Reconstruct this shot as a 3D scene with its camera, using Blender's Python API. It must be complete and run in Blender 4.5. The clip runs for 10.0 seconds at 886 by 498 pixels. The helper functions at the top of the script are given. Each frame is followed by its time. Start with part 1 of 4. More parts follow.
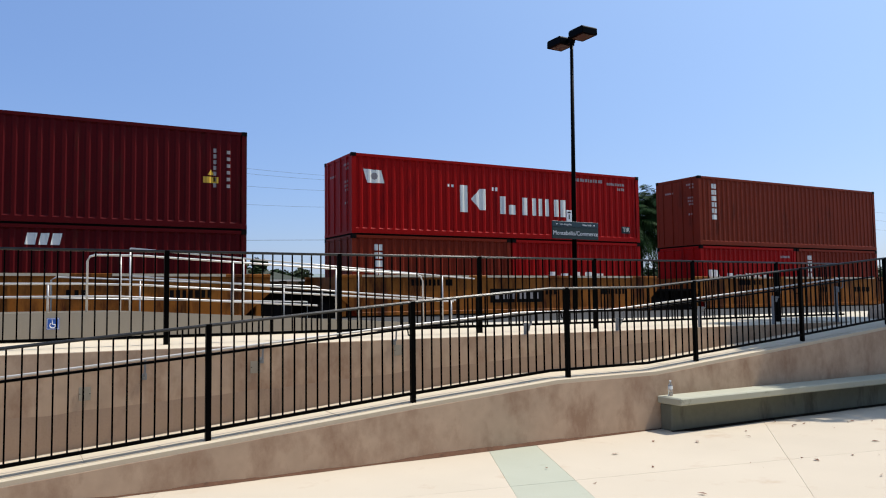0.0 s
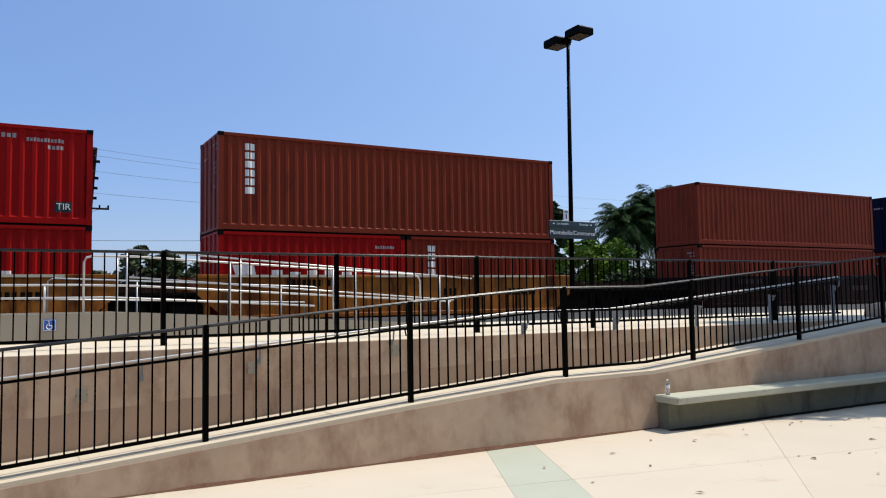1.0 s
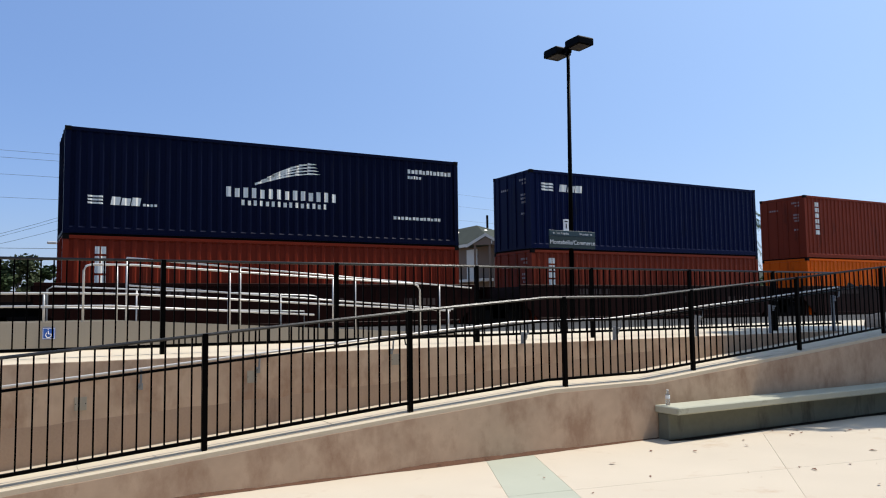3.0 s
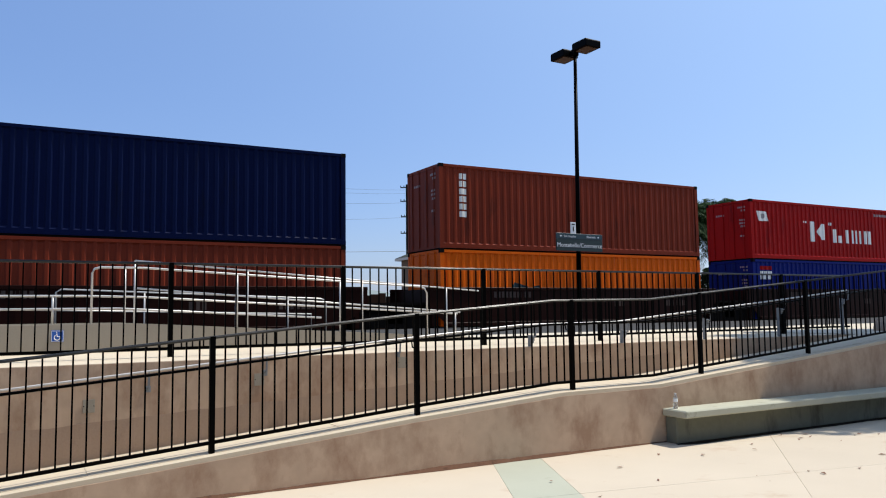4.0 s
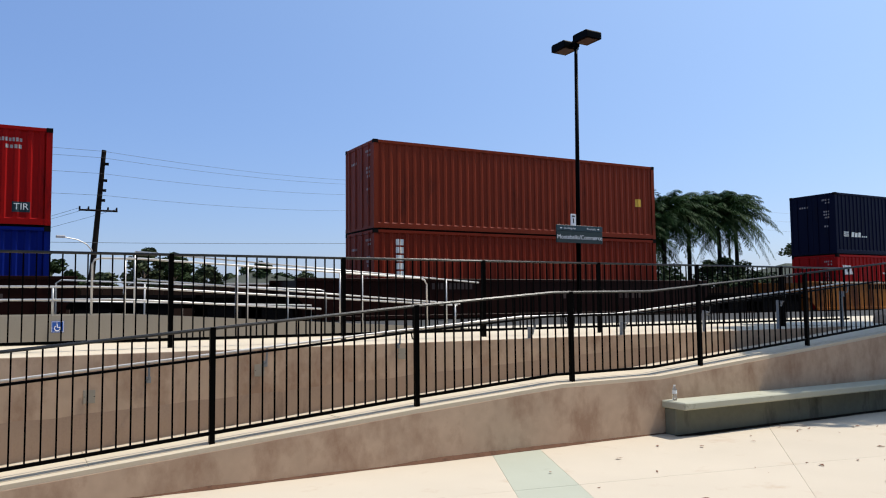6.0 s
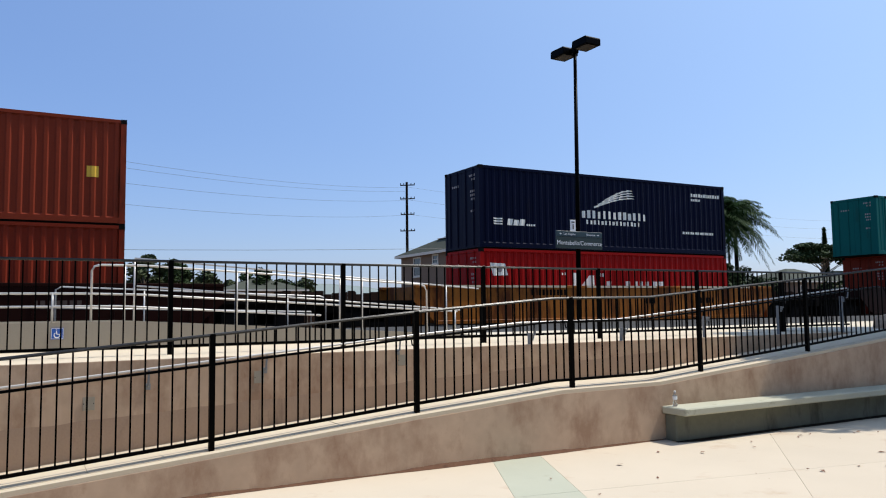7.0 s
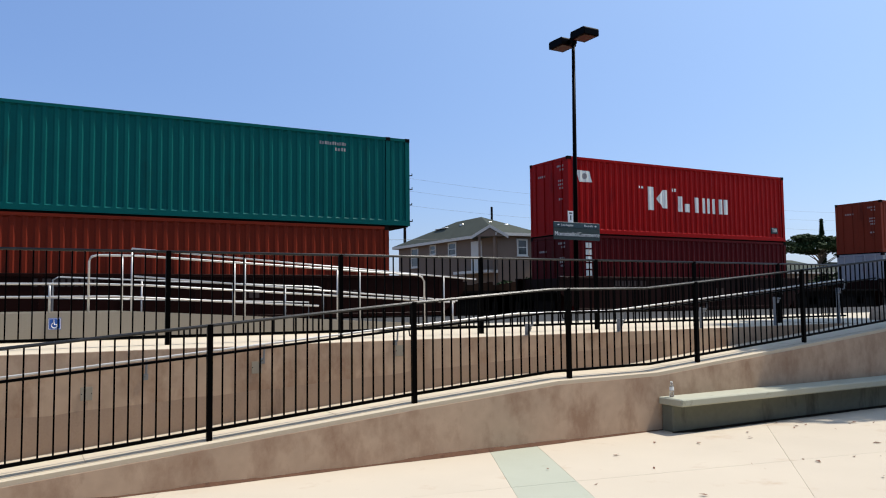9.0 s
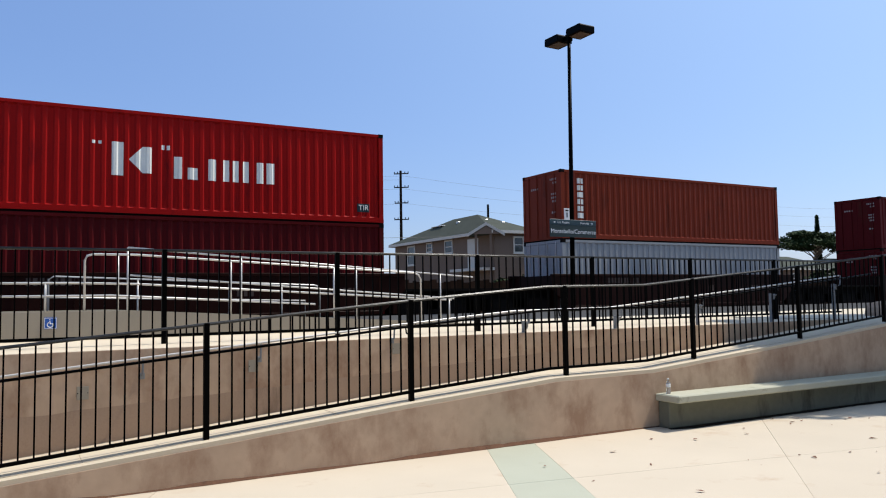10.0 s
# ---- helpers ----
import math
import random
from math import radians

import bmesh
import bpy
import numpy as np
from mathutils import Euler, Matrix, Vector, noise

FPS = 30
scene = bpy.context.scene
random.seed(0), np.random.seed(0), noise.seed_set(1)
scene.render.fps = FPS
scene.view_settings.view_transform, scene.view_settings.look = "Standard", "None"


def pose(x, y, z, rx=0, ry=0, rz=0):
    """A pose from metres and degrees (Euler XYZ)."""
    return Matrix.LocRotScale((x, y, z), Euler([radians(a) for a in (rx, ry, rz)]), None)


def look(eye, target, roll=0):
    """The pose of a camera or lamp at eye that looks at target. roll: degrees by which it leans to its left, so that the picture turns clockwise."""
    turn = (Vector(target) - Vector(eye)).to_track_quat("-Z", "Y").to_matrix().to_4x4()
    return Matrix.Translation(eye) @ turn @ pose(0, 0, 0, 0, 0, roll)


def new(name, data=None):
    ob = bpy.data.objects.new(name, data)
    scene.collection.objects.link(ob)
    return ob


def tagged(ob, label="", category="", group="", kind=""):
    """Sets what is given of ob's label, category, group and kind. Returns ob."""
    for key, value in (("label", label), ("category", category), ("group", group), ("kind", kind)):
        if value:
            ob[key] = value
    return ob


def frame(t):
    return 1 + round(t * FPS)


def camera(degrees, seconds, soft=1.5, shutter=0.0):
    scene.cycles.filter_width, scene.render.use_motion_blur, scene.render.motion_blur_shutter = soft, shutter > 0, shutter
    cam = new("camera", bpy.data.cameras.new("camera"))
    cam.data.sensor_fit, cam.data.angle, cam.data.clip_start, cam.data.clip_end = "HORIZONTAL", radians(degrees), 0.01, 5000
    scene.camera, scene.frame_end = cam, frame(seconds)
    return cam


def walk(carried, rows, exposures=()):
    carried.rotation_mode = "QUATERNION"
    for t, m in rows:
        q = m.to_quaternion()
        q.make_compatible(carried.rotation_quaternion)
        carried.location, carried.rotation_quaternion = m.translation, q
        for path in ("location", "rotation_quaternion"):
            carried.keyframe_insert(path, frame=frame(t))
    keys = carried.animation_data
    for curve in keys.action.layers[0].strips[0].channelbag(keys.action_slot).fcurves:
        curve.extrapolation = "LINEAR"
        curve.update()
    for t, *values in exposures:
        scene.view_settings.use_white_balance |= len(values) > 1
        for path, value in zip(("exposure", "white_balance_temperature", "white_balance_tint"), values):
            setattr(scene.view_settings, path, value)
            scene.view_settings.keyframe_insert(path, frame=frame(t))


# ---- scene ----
# World: x runs along the railway towards the right, y away across the tracks, z up; the plaza is z = 0.
EYE = 1.7
cam = camera(59.6, 10.0, soft=1.1)
walk(cam, [
    (0.0, pose(0, 0, EYE, 93.71, 0.70, -29.20)),
    (0.5, pose(0, 0, EYE, 93.82, 0.85, -29.42)),
    (1.0, pose(0, 0, EYE, 93.70, 0.90, -29.40)),
    (1.5, pose(0, 0, EYE, 93.72, 0.73, -29.60)),
    (2.0, pose(0, 0, EYE, 93.89, 0.62, -29.52)),
    (2.5, pose(0, 0, EYE, 93.92, 0.77, -29.60)),
    (2.7, pose(0, 0, EYE, 94.10, 0.77, -29.57)),
    (3.8, pose(0, 0, EYE, 94.70, 0.71, -28.93)),
    (4.0, pose(0, 0, EYE, 94.61, 0.71, -28.90)),
    (4.5, pose(0, 0, EYE, 94.38, 0.67, -29.00)),
    (5.0, pose(0, 0, EYE, 94.10, 0.57, -29.07)),
    (5.5, pose(0, 0, EYE, 93.85, 0.55, -28.90)),
    (7.0, pose(0, 0, EYE, 94.44, 0.69, -28.92)),
    (7.5, pose(0, 0, EYE, 94.47, 0.62, -28.68)),
    (8.0, pose(0, 0, EYE, 94.07, 0.68, -28.59)),
    (8.5, pose(0, 0, EYE, 93.79, 0.65, -28.68)),
    (9.0, pose(0, 0, EYE, 93.76, 0.61, -29.10)),
    (9.5, pose(0, 0, EYE, 93.61, 0.60, -29.23)),
    (10.0, pose(0, 0, EYE, 93.59, 0.84, -29.35)),
])

# ---- light ----
SUN_EL, SUN_SIDE = 61.0, -8.0   # degrees above the horizon; degrees off the line of the tracks
world = bpy.data.worlds.new("world")
scene.world = world
world.use_nodes = True
wn = world.node_tree.nodes
sky = wn.new("ShaderNodeTexSky")
sky.sky_type = "NISHITA"
sky.sun_disc = False
sky.sun_elevation = radians(SUN_EL)
sky.sun_rotation = radians(90 - SUN_SIDE)
sky.air_density, sky.dust_density, sky.ozone_density = 1.0, 1.1, 2.2
wn["Background"].inputs["Strength"].default_value = 0.152
sat = wn.new("ShaderNodeHueSaturation")
sat.inputs["Saturation"].default_value = 1.16
world.node_tree.links.new(sky.outputs[0], sat.inputs["Color"])
tint = wn.new("ShaderNodeMix")
tint.data_type, tint.blend_type = "RGBA", "MULTIPLY"
tint.inputs["Factor"].default_value = 1.0
tint.inputs["B"].default_value = (1.02, 1.0, 1.15, 1)   # violet-blue summer haze
world.node_tree.links.new(sat.outputs[0], tint.inputs["A"])
haze = wn.new("ShaderNodeMix")
haze.data_type = "RGBA"
haze.inputs["Factor"].default_value = 0.45
haze.inputs["B"].default_value = (1.4, 2.35, 4.6, 1)   # even haze of a hot day
world.node_tree.links.new(tint.outputs["Result"], haze.inputs["A"])
direction, toward, bright = wn.new("ShaderNodeTexCoord"), wn.new("ShaderNodeVectorMath"), wn.new("ShaderNodeMath")
toward.operation = "DOT_PRODUCT"
toward.inputs[1].default_value = (math.cos(radians(SUN_EL)) * math.cos(radians(SUN_SIDE)), math.cos(radians(SUN_EL)) * math.sin(radians(SUN_SIDE)), math.sin(radians(SUN_EL)))
bright.operation, bright.use_clamp = "POWER", True
bright.inputs[1].default_value = 2.0
glow = wn.new("ShaderNodeMix")
glow.data_type, glow.blend_type = "RGBA", "ADD"
glow.inputs["B"].default_value = (2.3, 2.9, 2.5, 1)   # the sky whitens towards the sun
world.node_tree.links.new(direction.outputs["Generated"], toward.inputs[0])
world.node_tree.links.new(toward.outputs["Value"], bright.inputs[0])
world.node_tree.links.new(bright.outputs[0], glow.inputs["Factor"])
world.node_tree.links.new(haze.outputs["Result"], glow.inputs["A"])
world.node_tree.links.new(glow.outputs["Result"], wn["Background"].inputs[0])
sun = new("sun", bpy.data.lights.new("sun", "SUN"))
sun.data.energy, sun.data.angle, sun.data.color = 5.0, radians(0.55), (1.0, 0.945, 0.85)
sd = Vector((math.cos(radians(SUN_EL)) * math.cos(radians(SUN_SIDE)), math.cos(radians(SUN_EL)) * math.sin(radians(SUN_SIDE)), math.sin(radians(SUN_EL))))
sun.matrix_world = look(sd * 100, (0, 0, 0))
scene.view_settings.exposure = 0.0


# ---- materials ----
def mat(name, color, rough=0.7, metal=0.0, spots=None, spot_amount=0.45, scale=3.0, fine=60.0, vary=0.12, bump=0.15, emit=0.0, random_amount=0.0, streaks=0.0, spec=0.5):
    """Paint, concrete or metal: base colour varied at two scales, stains of a second colour, fine relief."""
    m = bpy.data.materials.new(name)
    m.use_nodes = True
    nt, b = m.node_tree, m.node_tree.nodes["Principled BSDF"]
    N, L = nt.nodes.new, nt.links.new
    b.inputs["Roughness"].default_value, b.inputs["Metallic"].default_value = rough, metal
    b.inputs["Specular IOR Level"].default_value = spec
    tc = N("ShaderNodeTexCoord")
    src = tc.outputs["Object"]
    big, small = N("ShaderNodeTexNoise"), N("ShaderNodeTexNoise")
    big.inputs["Scale"].default_value, big.inputs["Detail"].default_value = scale, 5
    small.inputs["Scale"].default_value, small.inputs["Detail"].default_value = fine, 3
    L(src, big.inputs["Vector"]), L(src, small.inputs["Vector"])
    mix = N("ShaderNodeMix")
    mix.data_type = "RGBA"
    mix.inputs["A"].default_value = (*[c * (1 - vary) for c in color], 1)
    mix.inputs["B"].default_value = (*[min(1, c * (1 + vary)) for c in color], 1)
    add = N("ShaderNodeMath")
    add.operation = "MULTIPLY_ADD"
    add.inputs[1].default_value, add.inputs[2].default_value = 0.5, 0.0
    L(small.outputs["Fac"], add.inputs[0])
    add2 = N("ShaderNodeMath")
    add2.operation = "MULTIPLY_ADD"
    add2.inputs[1].default_value = 0.6
    L(big.outputs["Fac"], add2.inputs[0]), L(add.outputs[0], add2.inputs[2])
    L(add2.outputs[0], mix.inputs["Factor"])
    out = mix.outputs["Result"]
    if spots:
        mp = N("ShaderNodeMapping")
        mp.inputs["Scale"].default_value = (1, 1, 0.25 if streaks == 1 else (streaks or 1))
        L(src, mp.inputs["Vector"])
        st = N("ShaderNodeTexNoise")
        st.inputs["Scale"].default_value, st.inputs["Detail"].default_value, st.inputs["Roughness"].default_value = scale * 1.7, 8, 0.68
        L(mp.outputs[0], st.inputs["Vector"])
        ramp = N("ShaderNodeValToRGB")
        ramp.color_ramp.elements[0].position, ramp.color_ramp.elements[1].position = 1 - spot_amount, min(1.0, 1.18 - spot_amount)
        L(st.outputs["Fac"], ramp.inputs[0])
        m2 = N("ShaderNodeMix")
        m2.data_type = "RGBA"
        m2.inputs["B"].default_value = (*spots, 1)
        L(out, m2.inputs["A"]), L(ramp.outputs[0], m2.inputs["Factor"])
        out = m2.outputs["Result"]
    if random_amount:
        oi, hs, mr = N("ShaderNodeObjectInfo"), N("ShaderNodeHueSaturation"), N("ShaderNodeMapRange")
        mr.inputs["To Min"].default_value, mr.inputs["To Max"].default_value = 1 - random_amount, 1 + random_amount
        L(oi.outputs["Random"], mr.inputs["Value"]), L(mr.outputs[0], hs.inputs["Value"]), L(out, hs.inputs["Color"])
        out = hs.outputs[0]
    L(out, b.inputs["Base Color"])
    if bump:
        bp = N("ShaderNodeBump")
        bp.inputs["Strength"].default_value, bp.inputs["Distance"].default_value = bump, 0.01
        L(small.outputs["Fac"], bp.inputs["Height"]), L(bp.outputs[0], b.inputs["Normal"])
    if emit:
        b.inputs["Emission Color"].default_value, b.inputs["Emission Strength"].default_value = (*color, 1), emit
    return m


M = {
    "plaza": mat("plaza_concrete", (0.50, 0.43, 0.335), 0.9, spec=0.2, spots=(0.43, 0.33, 0.24), spot_amount=0.42, scale=0.9, fine=90, random_amount=0.04),
    "green_slab": mat("green_concrete", (0.385, 0.39, 0.31), 0.9, spec=0.15, spots=(0.33, 0.33, 0.26), spot_amount=0.4, scale=1.5, fine=90),
    "wall": mat("cast_concrete", (0.445, 0.322, 0.228), 0.95, spec=0.1, vary=0.28, spots=(0.31, 0.20, 0.135), spot_amount=0.52, scale=1.1, fine=7, bump=0.12, streaks=0.6),
    "band": mat("dull_dark_band", (0.34, 0.24, 0.172), 0.95, spec=0.1, vary=0.2, spots=(0.16, 0.11, 0.085), spot_amount=0.42, scale=1.3, fine=45, streaks=1),
    "ramp": mat("ramp_concrete", (0.54, 0.46, 0.345), 0.95, spec=0.15, spots=(0.45, 0.37, 0.31), spot_amount=0.38, scale=1.2, fine=80),
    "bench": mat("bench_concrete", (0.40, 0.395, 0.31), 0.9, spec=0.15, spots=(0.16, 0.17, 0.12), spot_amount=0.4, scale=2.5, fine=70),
    # stained, and darker than the seat: the overhang's shade is put into the colour
    "bench_base": mat("shaded_stained_bench", (0.155, 0.155, 0.118), 0.95, spots=(0.05, 0.047, 0.036), spot_amount=0.46, scale=1.2, fine=14, vary=0.25, streaks=1, spec=0.1),
    "soil": mat("brown_soil", (0.13, 0.07, 0.045), 1.0, spots=(0.07, 0.04, 0.028), scale=6, fine=40, vary=0.3, bump=0.6, spec=0.05),
    "tape": mat("cream_reflective_strip", (0.62, 0.52, 0.36), 0.6, spots=(0.4, 0.3, 0.18), scale=4),
    "far_wall": mat("grey_concrete", (0.31, 0.275, 0.22), 0.95, spec=0.1, spots=(0.28, 0.24, 0.20), spot_amount=0.4, scale=1.4, fine=45, streaks=1),
    "black": mat("black_painted_steel", (0.0009, 0.0009, 0.001), 0.42, spots=(0.002, 0.002, 0.0018), scale=6, vary=0.3, bump=0.05, spec=0.03),
    "black_rail": mat("worn_black_rail", (0.006, 0.006, 0.0062), 0.34, spots=(0.03, 0.028, 0.026), scale=6, vary=0.3, bump=0.03, spec=0.5),
    "galv": mat("galvanised_steel", (0.52, 0.50, 0.475), 0.36, 0.3, spots=(0.5, 0.49, 0.47), scale=8, vary=0.1, bump=0.05),
    "ballast": mat("ballast", (0.13, 0.115, 0.10), 0.95, spots=(0.12, 0.10, 0.09), scale=2.0, fine=25, vary=0.4, bump=1.0),
    "earth": mat("dry_earth", (0.16, 0.125, 0.09), 0.95, spots=(0.15, 0.14, 0.08), scale=0.15, fine=4, vary=0.25, bump=0.6),
    "platform": mat("platform_concrete", (0.50, 0.44, 0.34), 0.95, spots=(0.5, 0.45, 0.38), scale=0.7, fine=40),
    "steel_rail": mat("rail_steel", (0.30, 0.24, 0.20), 0.4, 0.8, scale=5),
    "timber": mat("creosoted_timber", (0.014, 0.011, 0.009), 0.95, spec=0.05, scale=4, vary=0.3),
    "white_mark": mat("white_paint", (0.88, 0.86, 0.77), 0.55, spots=(0.5, 0.43, 0.38), spot_amount=0.34, scale=9, bump=0.05),
    "grey_mark": mat("faded_white_paint", (0.34, 0.30, 0.28), 0.6, spots=(0.30, 0.2, 0.2), scale=9, bump=0.05),
    "dark_patch": mat("dark_teal_patch", (0.03, 0.05, 0.055), 0.6, scale=9, bump=0.05, spec=0.1),
    "yellow_mark": mat("yellow_sticker", (0.70, 0.42, 0.03), 0.5, scale=9, bump=0.05),
    "dark_steel": mat("dirty_black_steel", (0.007, 0.006, 0.0055), 0.85, spec=0.05, spots=(0.016, 0.011, 0.008), scale=3, vary=0.3),
    "sign_green": mat("dark_green_sign", (0.007, 0.022, 0.018), 0.35, scale=3, bump=0.0),
    "sign_blue": mat("blue_sign", (0.02, 0.10, 0.42), 0.4, scale=6, bump=0.0),
    "sign_teal": mat("teal_sign_header", (0.010, 0.036, 0.045), 0.35, scale=3, bump=0.0),
    "lens": mat("dusty_lens", (0.07, 0.055, 0.035), 0.4, scale=5, bump=0.0),
    "plastic": mat("clear_plastic", (0.75, 0.78, 0.8), 0.12, scale=8, bump=0.0),
    "bark": mat("bark", (0.16, 0.12, 0.09), 0.95, spots=(0.07, 0.05, 0.04), scale=3, fine=20, vary=0.3, bump=0.6),
    "leaf_dark": mat("dark_foliage", (0.026, 0.042, 0.014), 0.7, spec=0.1, spots=(0.014, 0.026, 0.010), scale=0.8, fine=5, vary=0.4, bump=0),
    "leaf_grey": mat("dusty_foliage", (0.050, 0.062, 0.028), 0.7, spec=0.1, spots=(0.03, 0.04, 0.018), scale=0.7, fine=5, vary=0.4, bump=0),
    "leaf_bright": mat("bright_foliage", (0.085, 0.15, 0.018), 0.6, spec=0.05, spots=(0.04, 0.08, 0.012), scale=1.2, fine=6, vary=0.4, bump=0),
    "leaf_palm": mat("palm_foliage", (0.021, 0.046, 0.012), 0.6, spec=0.05, spots=(0.011, 0.026, 0.007), scale=0.8, fine=5, vary=0.4, bump=0),
    "litter": mat("dry_leaf", (0.11, 0.045, 0.025), 0.85, scale=20, vary=0.4, bump=0, random_amount=0.5),
    "roof": mat("grey_green_shingle", (0.062, 0.068, 0.055), 0.95, spec=0.1, spots=(0.04, 0.045, 0.036), scale=1.2, fine=12, vary=0.25, bump=0.4),
    "stucco": mat("tan_stucco", (0.19, 0.135, 0.10), 0.95, spec=0.1, spots=(0.2, 0.14, 0.11), scale=0.6, fine=30),
    "trim": mat("cream_trim", (0.60, 0.55, 0.47), 0.7, scale=3),
    "pane": mat("window_glass", (0.03, 0.035, 0.04), 0.08, scale=2, vary=0.3, bump=0),
    "hill": mat("hazy_hill", (0.20, 0.24, 0.24), 1.0, spots=(0.15, 0.19, 0.16), scale=0.01, fine=0.08, bump=0),
    "dull_grey": mat("dull_grey_steel", (0.20, 0.21, 0.22), 0.6, scale=8, bump=0.05, spec=0.2),
    "asphalt": mat("asphalt", (0.05, 0.05, 0.05), 0.95, spots=(0.035, 0.034, 0.033), scale=0.8, fine=60, bump=0.4, spec=0.15),
    "board": mat("weathered_brown_board", (0.034, 0.020, 0.014), 0.95, spots=(0.012, 0.009, 0.007), spot_amount=0.5, scale=0.8, fine=14, vary=0.3, bump=0.4, streaks=1, spec=0.05, random_amount=0.35),
    "faint_mark": mat("faded_lettering_paint", (0.085, 0.06, 0.05), 0.8, scale=9, bump=0, spec=0.05),
    # near-black colour that stands in for the shade at the bench foot
    "grime": mat("black_foot_shade", (0.022, 0.018, 0.014), 1.0, spots=(0.06, 0.05, 0.038), spot_amount=0.4, scale=5, fine=40, vary=0.4, bump=0.3, spec=0.02),
    "wire": mat("wire", (0.03, 0.03, 0.035), 0.6, scale=1, bump=0),
    "sign_white": mat("sign_white", (0.8, 0.8, 0.8), 0.5, scale=8, bump=0.0),
}


M["plastic"].node_tree.nodes["Principled BSDF"].inputs["Transmission Weight"].default_value = 0.85


def paint(name, c, rust=(0.06, 0.018, 0.011), amount=0.42, gloss=0.05):
    M[name] = mat(name, c, 0.42, spots=rust, spot_amount=amount, scale=0.9, fine=22, vary=0.2, bump=0.1, streaks=1, spec=gloss)


paint("maroon_paint", (0.085, 0.006, 0.007))
paint("red_paint", (0.34, 0.008, 0.007), (0.12, 0.006, 0.008))
paint("brown_paint", (0.205, 0.034, 0.016))
paint("redbrown_paint", (0.20, 0.026, 0.012))
paint("orange_paint", (0.80, 0.13, 0.008), (0.36, 0.045, 0.010))
paint("blue_paint", (0.003, 0.012, 0.14), (0.006, 0.014, 0.07), gloss=0.06)
paint("navy_paint", (0.0022, 0.0042, 0.020), (0.007, 0.007, 0.014), gloss=0.06)
paint("navy_bright_paint", (0.002, 0.006, 0.036), (0.005, 0.006, 0.016), gloss=0.06)
paint("green_paint", (0.005, 0.110, 0.098), (0.01, 0.07, 0.062))
paint("silver_paint", (0.34, 0.345, 0.35), (0.2, 0.18, 0.17))
paint("yellow_car_paint", (0.35, 0.12, 0.022), (0.10, 0.03, 0.011), 0.56)
paint("brown_car_paint", (0.018, 0.0055, 0.0038), (0.045, 0.011, 0.006), 0.40)


# ---- building blocks ----
def box(bm, x0, x1, y0, y1, z0, z1):
    v = [bm.verts.new(p) for p in ((x0, y0, z0), (x1, y0, z0), (x1, y1, z0), (x0, y1, z0), (x0, y0, z1), (x1, y0, z1), (x1, y1, z1), (x0, y1, z1))]
    for f in ((3, 2, 1, 0), (4, 5, 6, 7), (0, 1, 5, 4), (1, 2, 6, 5), (2, 3, 7, 6), (3, 0, 4, 7)):
        bm.faces.new([v[i] for i in f])


def prism(bm, pts, axis, a, b):
    """A closed outline pushed along one axis. pts lie in the other two axes, in xyz order."""
    def at(p, s):
        q = list(p)
        q.insert("xyz".index(axis), s)
        return q
    va, vb = [bm.verts.new(at(p, a)) for p in pts], [bm.verts.new(at(p, b)) for p in pts]
    n = len(pts)
    bm.faces.new(va), bm.faces.new(vb[::-1])
    for i in range(n):
        bm.faces.new((va[i], vb[i], vb[(i + 1) % n], va[(i + 1) % n]))
    bmesh.ops.recalc_face_normals(bm, faces=bm.faces[:])


def tube(bm, pts, r, sides=8, r_end=None):
    """A round bar along a polyline."""
    pts = [Vector(p) for p in pts]
    rings = []
    for i, p in enumerate(pts):
        d = (pts[min(i + 1, len(pts) - 1)] - pts[max(i - 1, 0)]).normalized()
        u = d.cross(Vector((0, 0, 1)) if abs(d.z) < 0.95 else Vector((0, 1, 0))).normalized()
        w = u.cross(d)
        rr = r if r_end is None else r + (r_end - r) * i / (len(pts) - 1)
        rings.append([bm.verts.new(p + rr * (math.cos(a) * u + math.sin(a) * w)) for a in (2 * math.pi * k / sides for k in range(sides))])
    for a, b in zip(rings, rings[1:]):
        for k in range(sides):
            bm.faces.new((a[k], a[(k + 1) % sides], b[(k + 1) % sides], b[k]))
    bm.faces.new(rings[0][::-1]), bm.faces.new(rings[-1])
    bmesh.ops.recalc_face_normals(bm, faces=bm.faces[:])


def mesh_of(name, bm, material, bevel=0.0):
    if bevel:
        bmesh.ops.bevel(bm, geom=bm.edges[:], offset=bevel, segments=1, affect="EDGES", clamp_overlap=True)
    me = bpy.data.meshes.new(name)
    bm.to_mesh(me)
    bm.free()
    me.materials.append(material)
    return me


def part(name, bm, material, parent=None, label="", bevel=0.0, smooth=False):
    me = mesh_of(name, bm, material, bevel)
    if smooth:
        me.polygons.foreach_set("use_smooth", [True] * len(me.polygons))
    ob = new(name, me)
    ob.parent = parent
    return tagged(ob, label)


def piece(name, me, parent, m=None):
    ob = new(name, me)
    ob.parent = parent
    if m is not None:
        ob.matrix_basis = m
    return ob


def thing(name, label, category, m=None, group="", kind=""):
    ob = new(name)
    ob.empty_display_size = 0.2
    if m is not None:
        ob.matrix_basis = m
    return tagged(ob, label, category, group, kind)


def boxes(*bs):
    bm = bmesh.new()
    for b in bs:
        box(bm, *b)
    return bm


def piped(r, *lines, sides=8):
    bm = bmesh.new()
    for l in lines:
        tube(bm, l, r, sides)
    return bm


def interp(x, table):
    for (x0, z0), (x1, z1) in zip(table, table[1:]):
        if x <= x1 or (x1, z1) == table[-1]:
            return z0 + (z1 - z0) * (x - x0) / (x1 - x0)


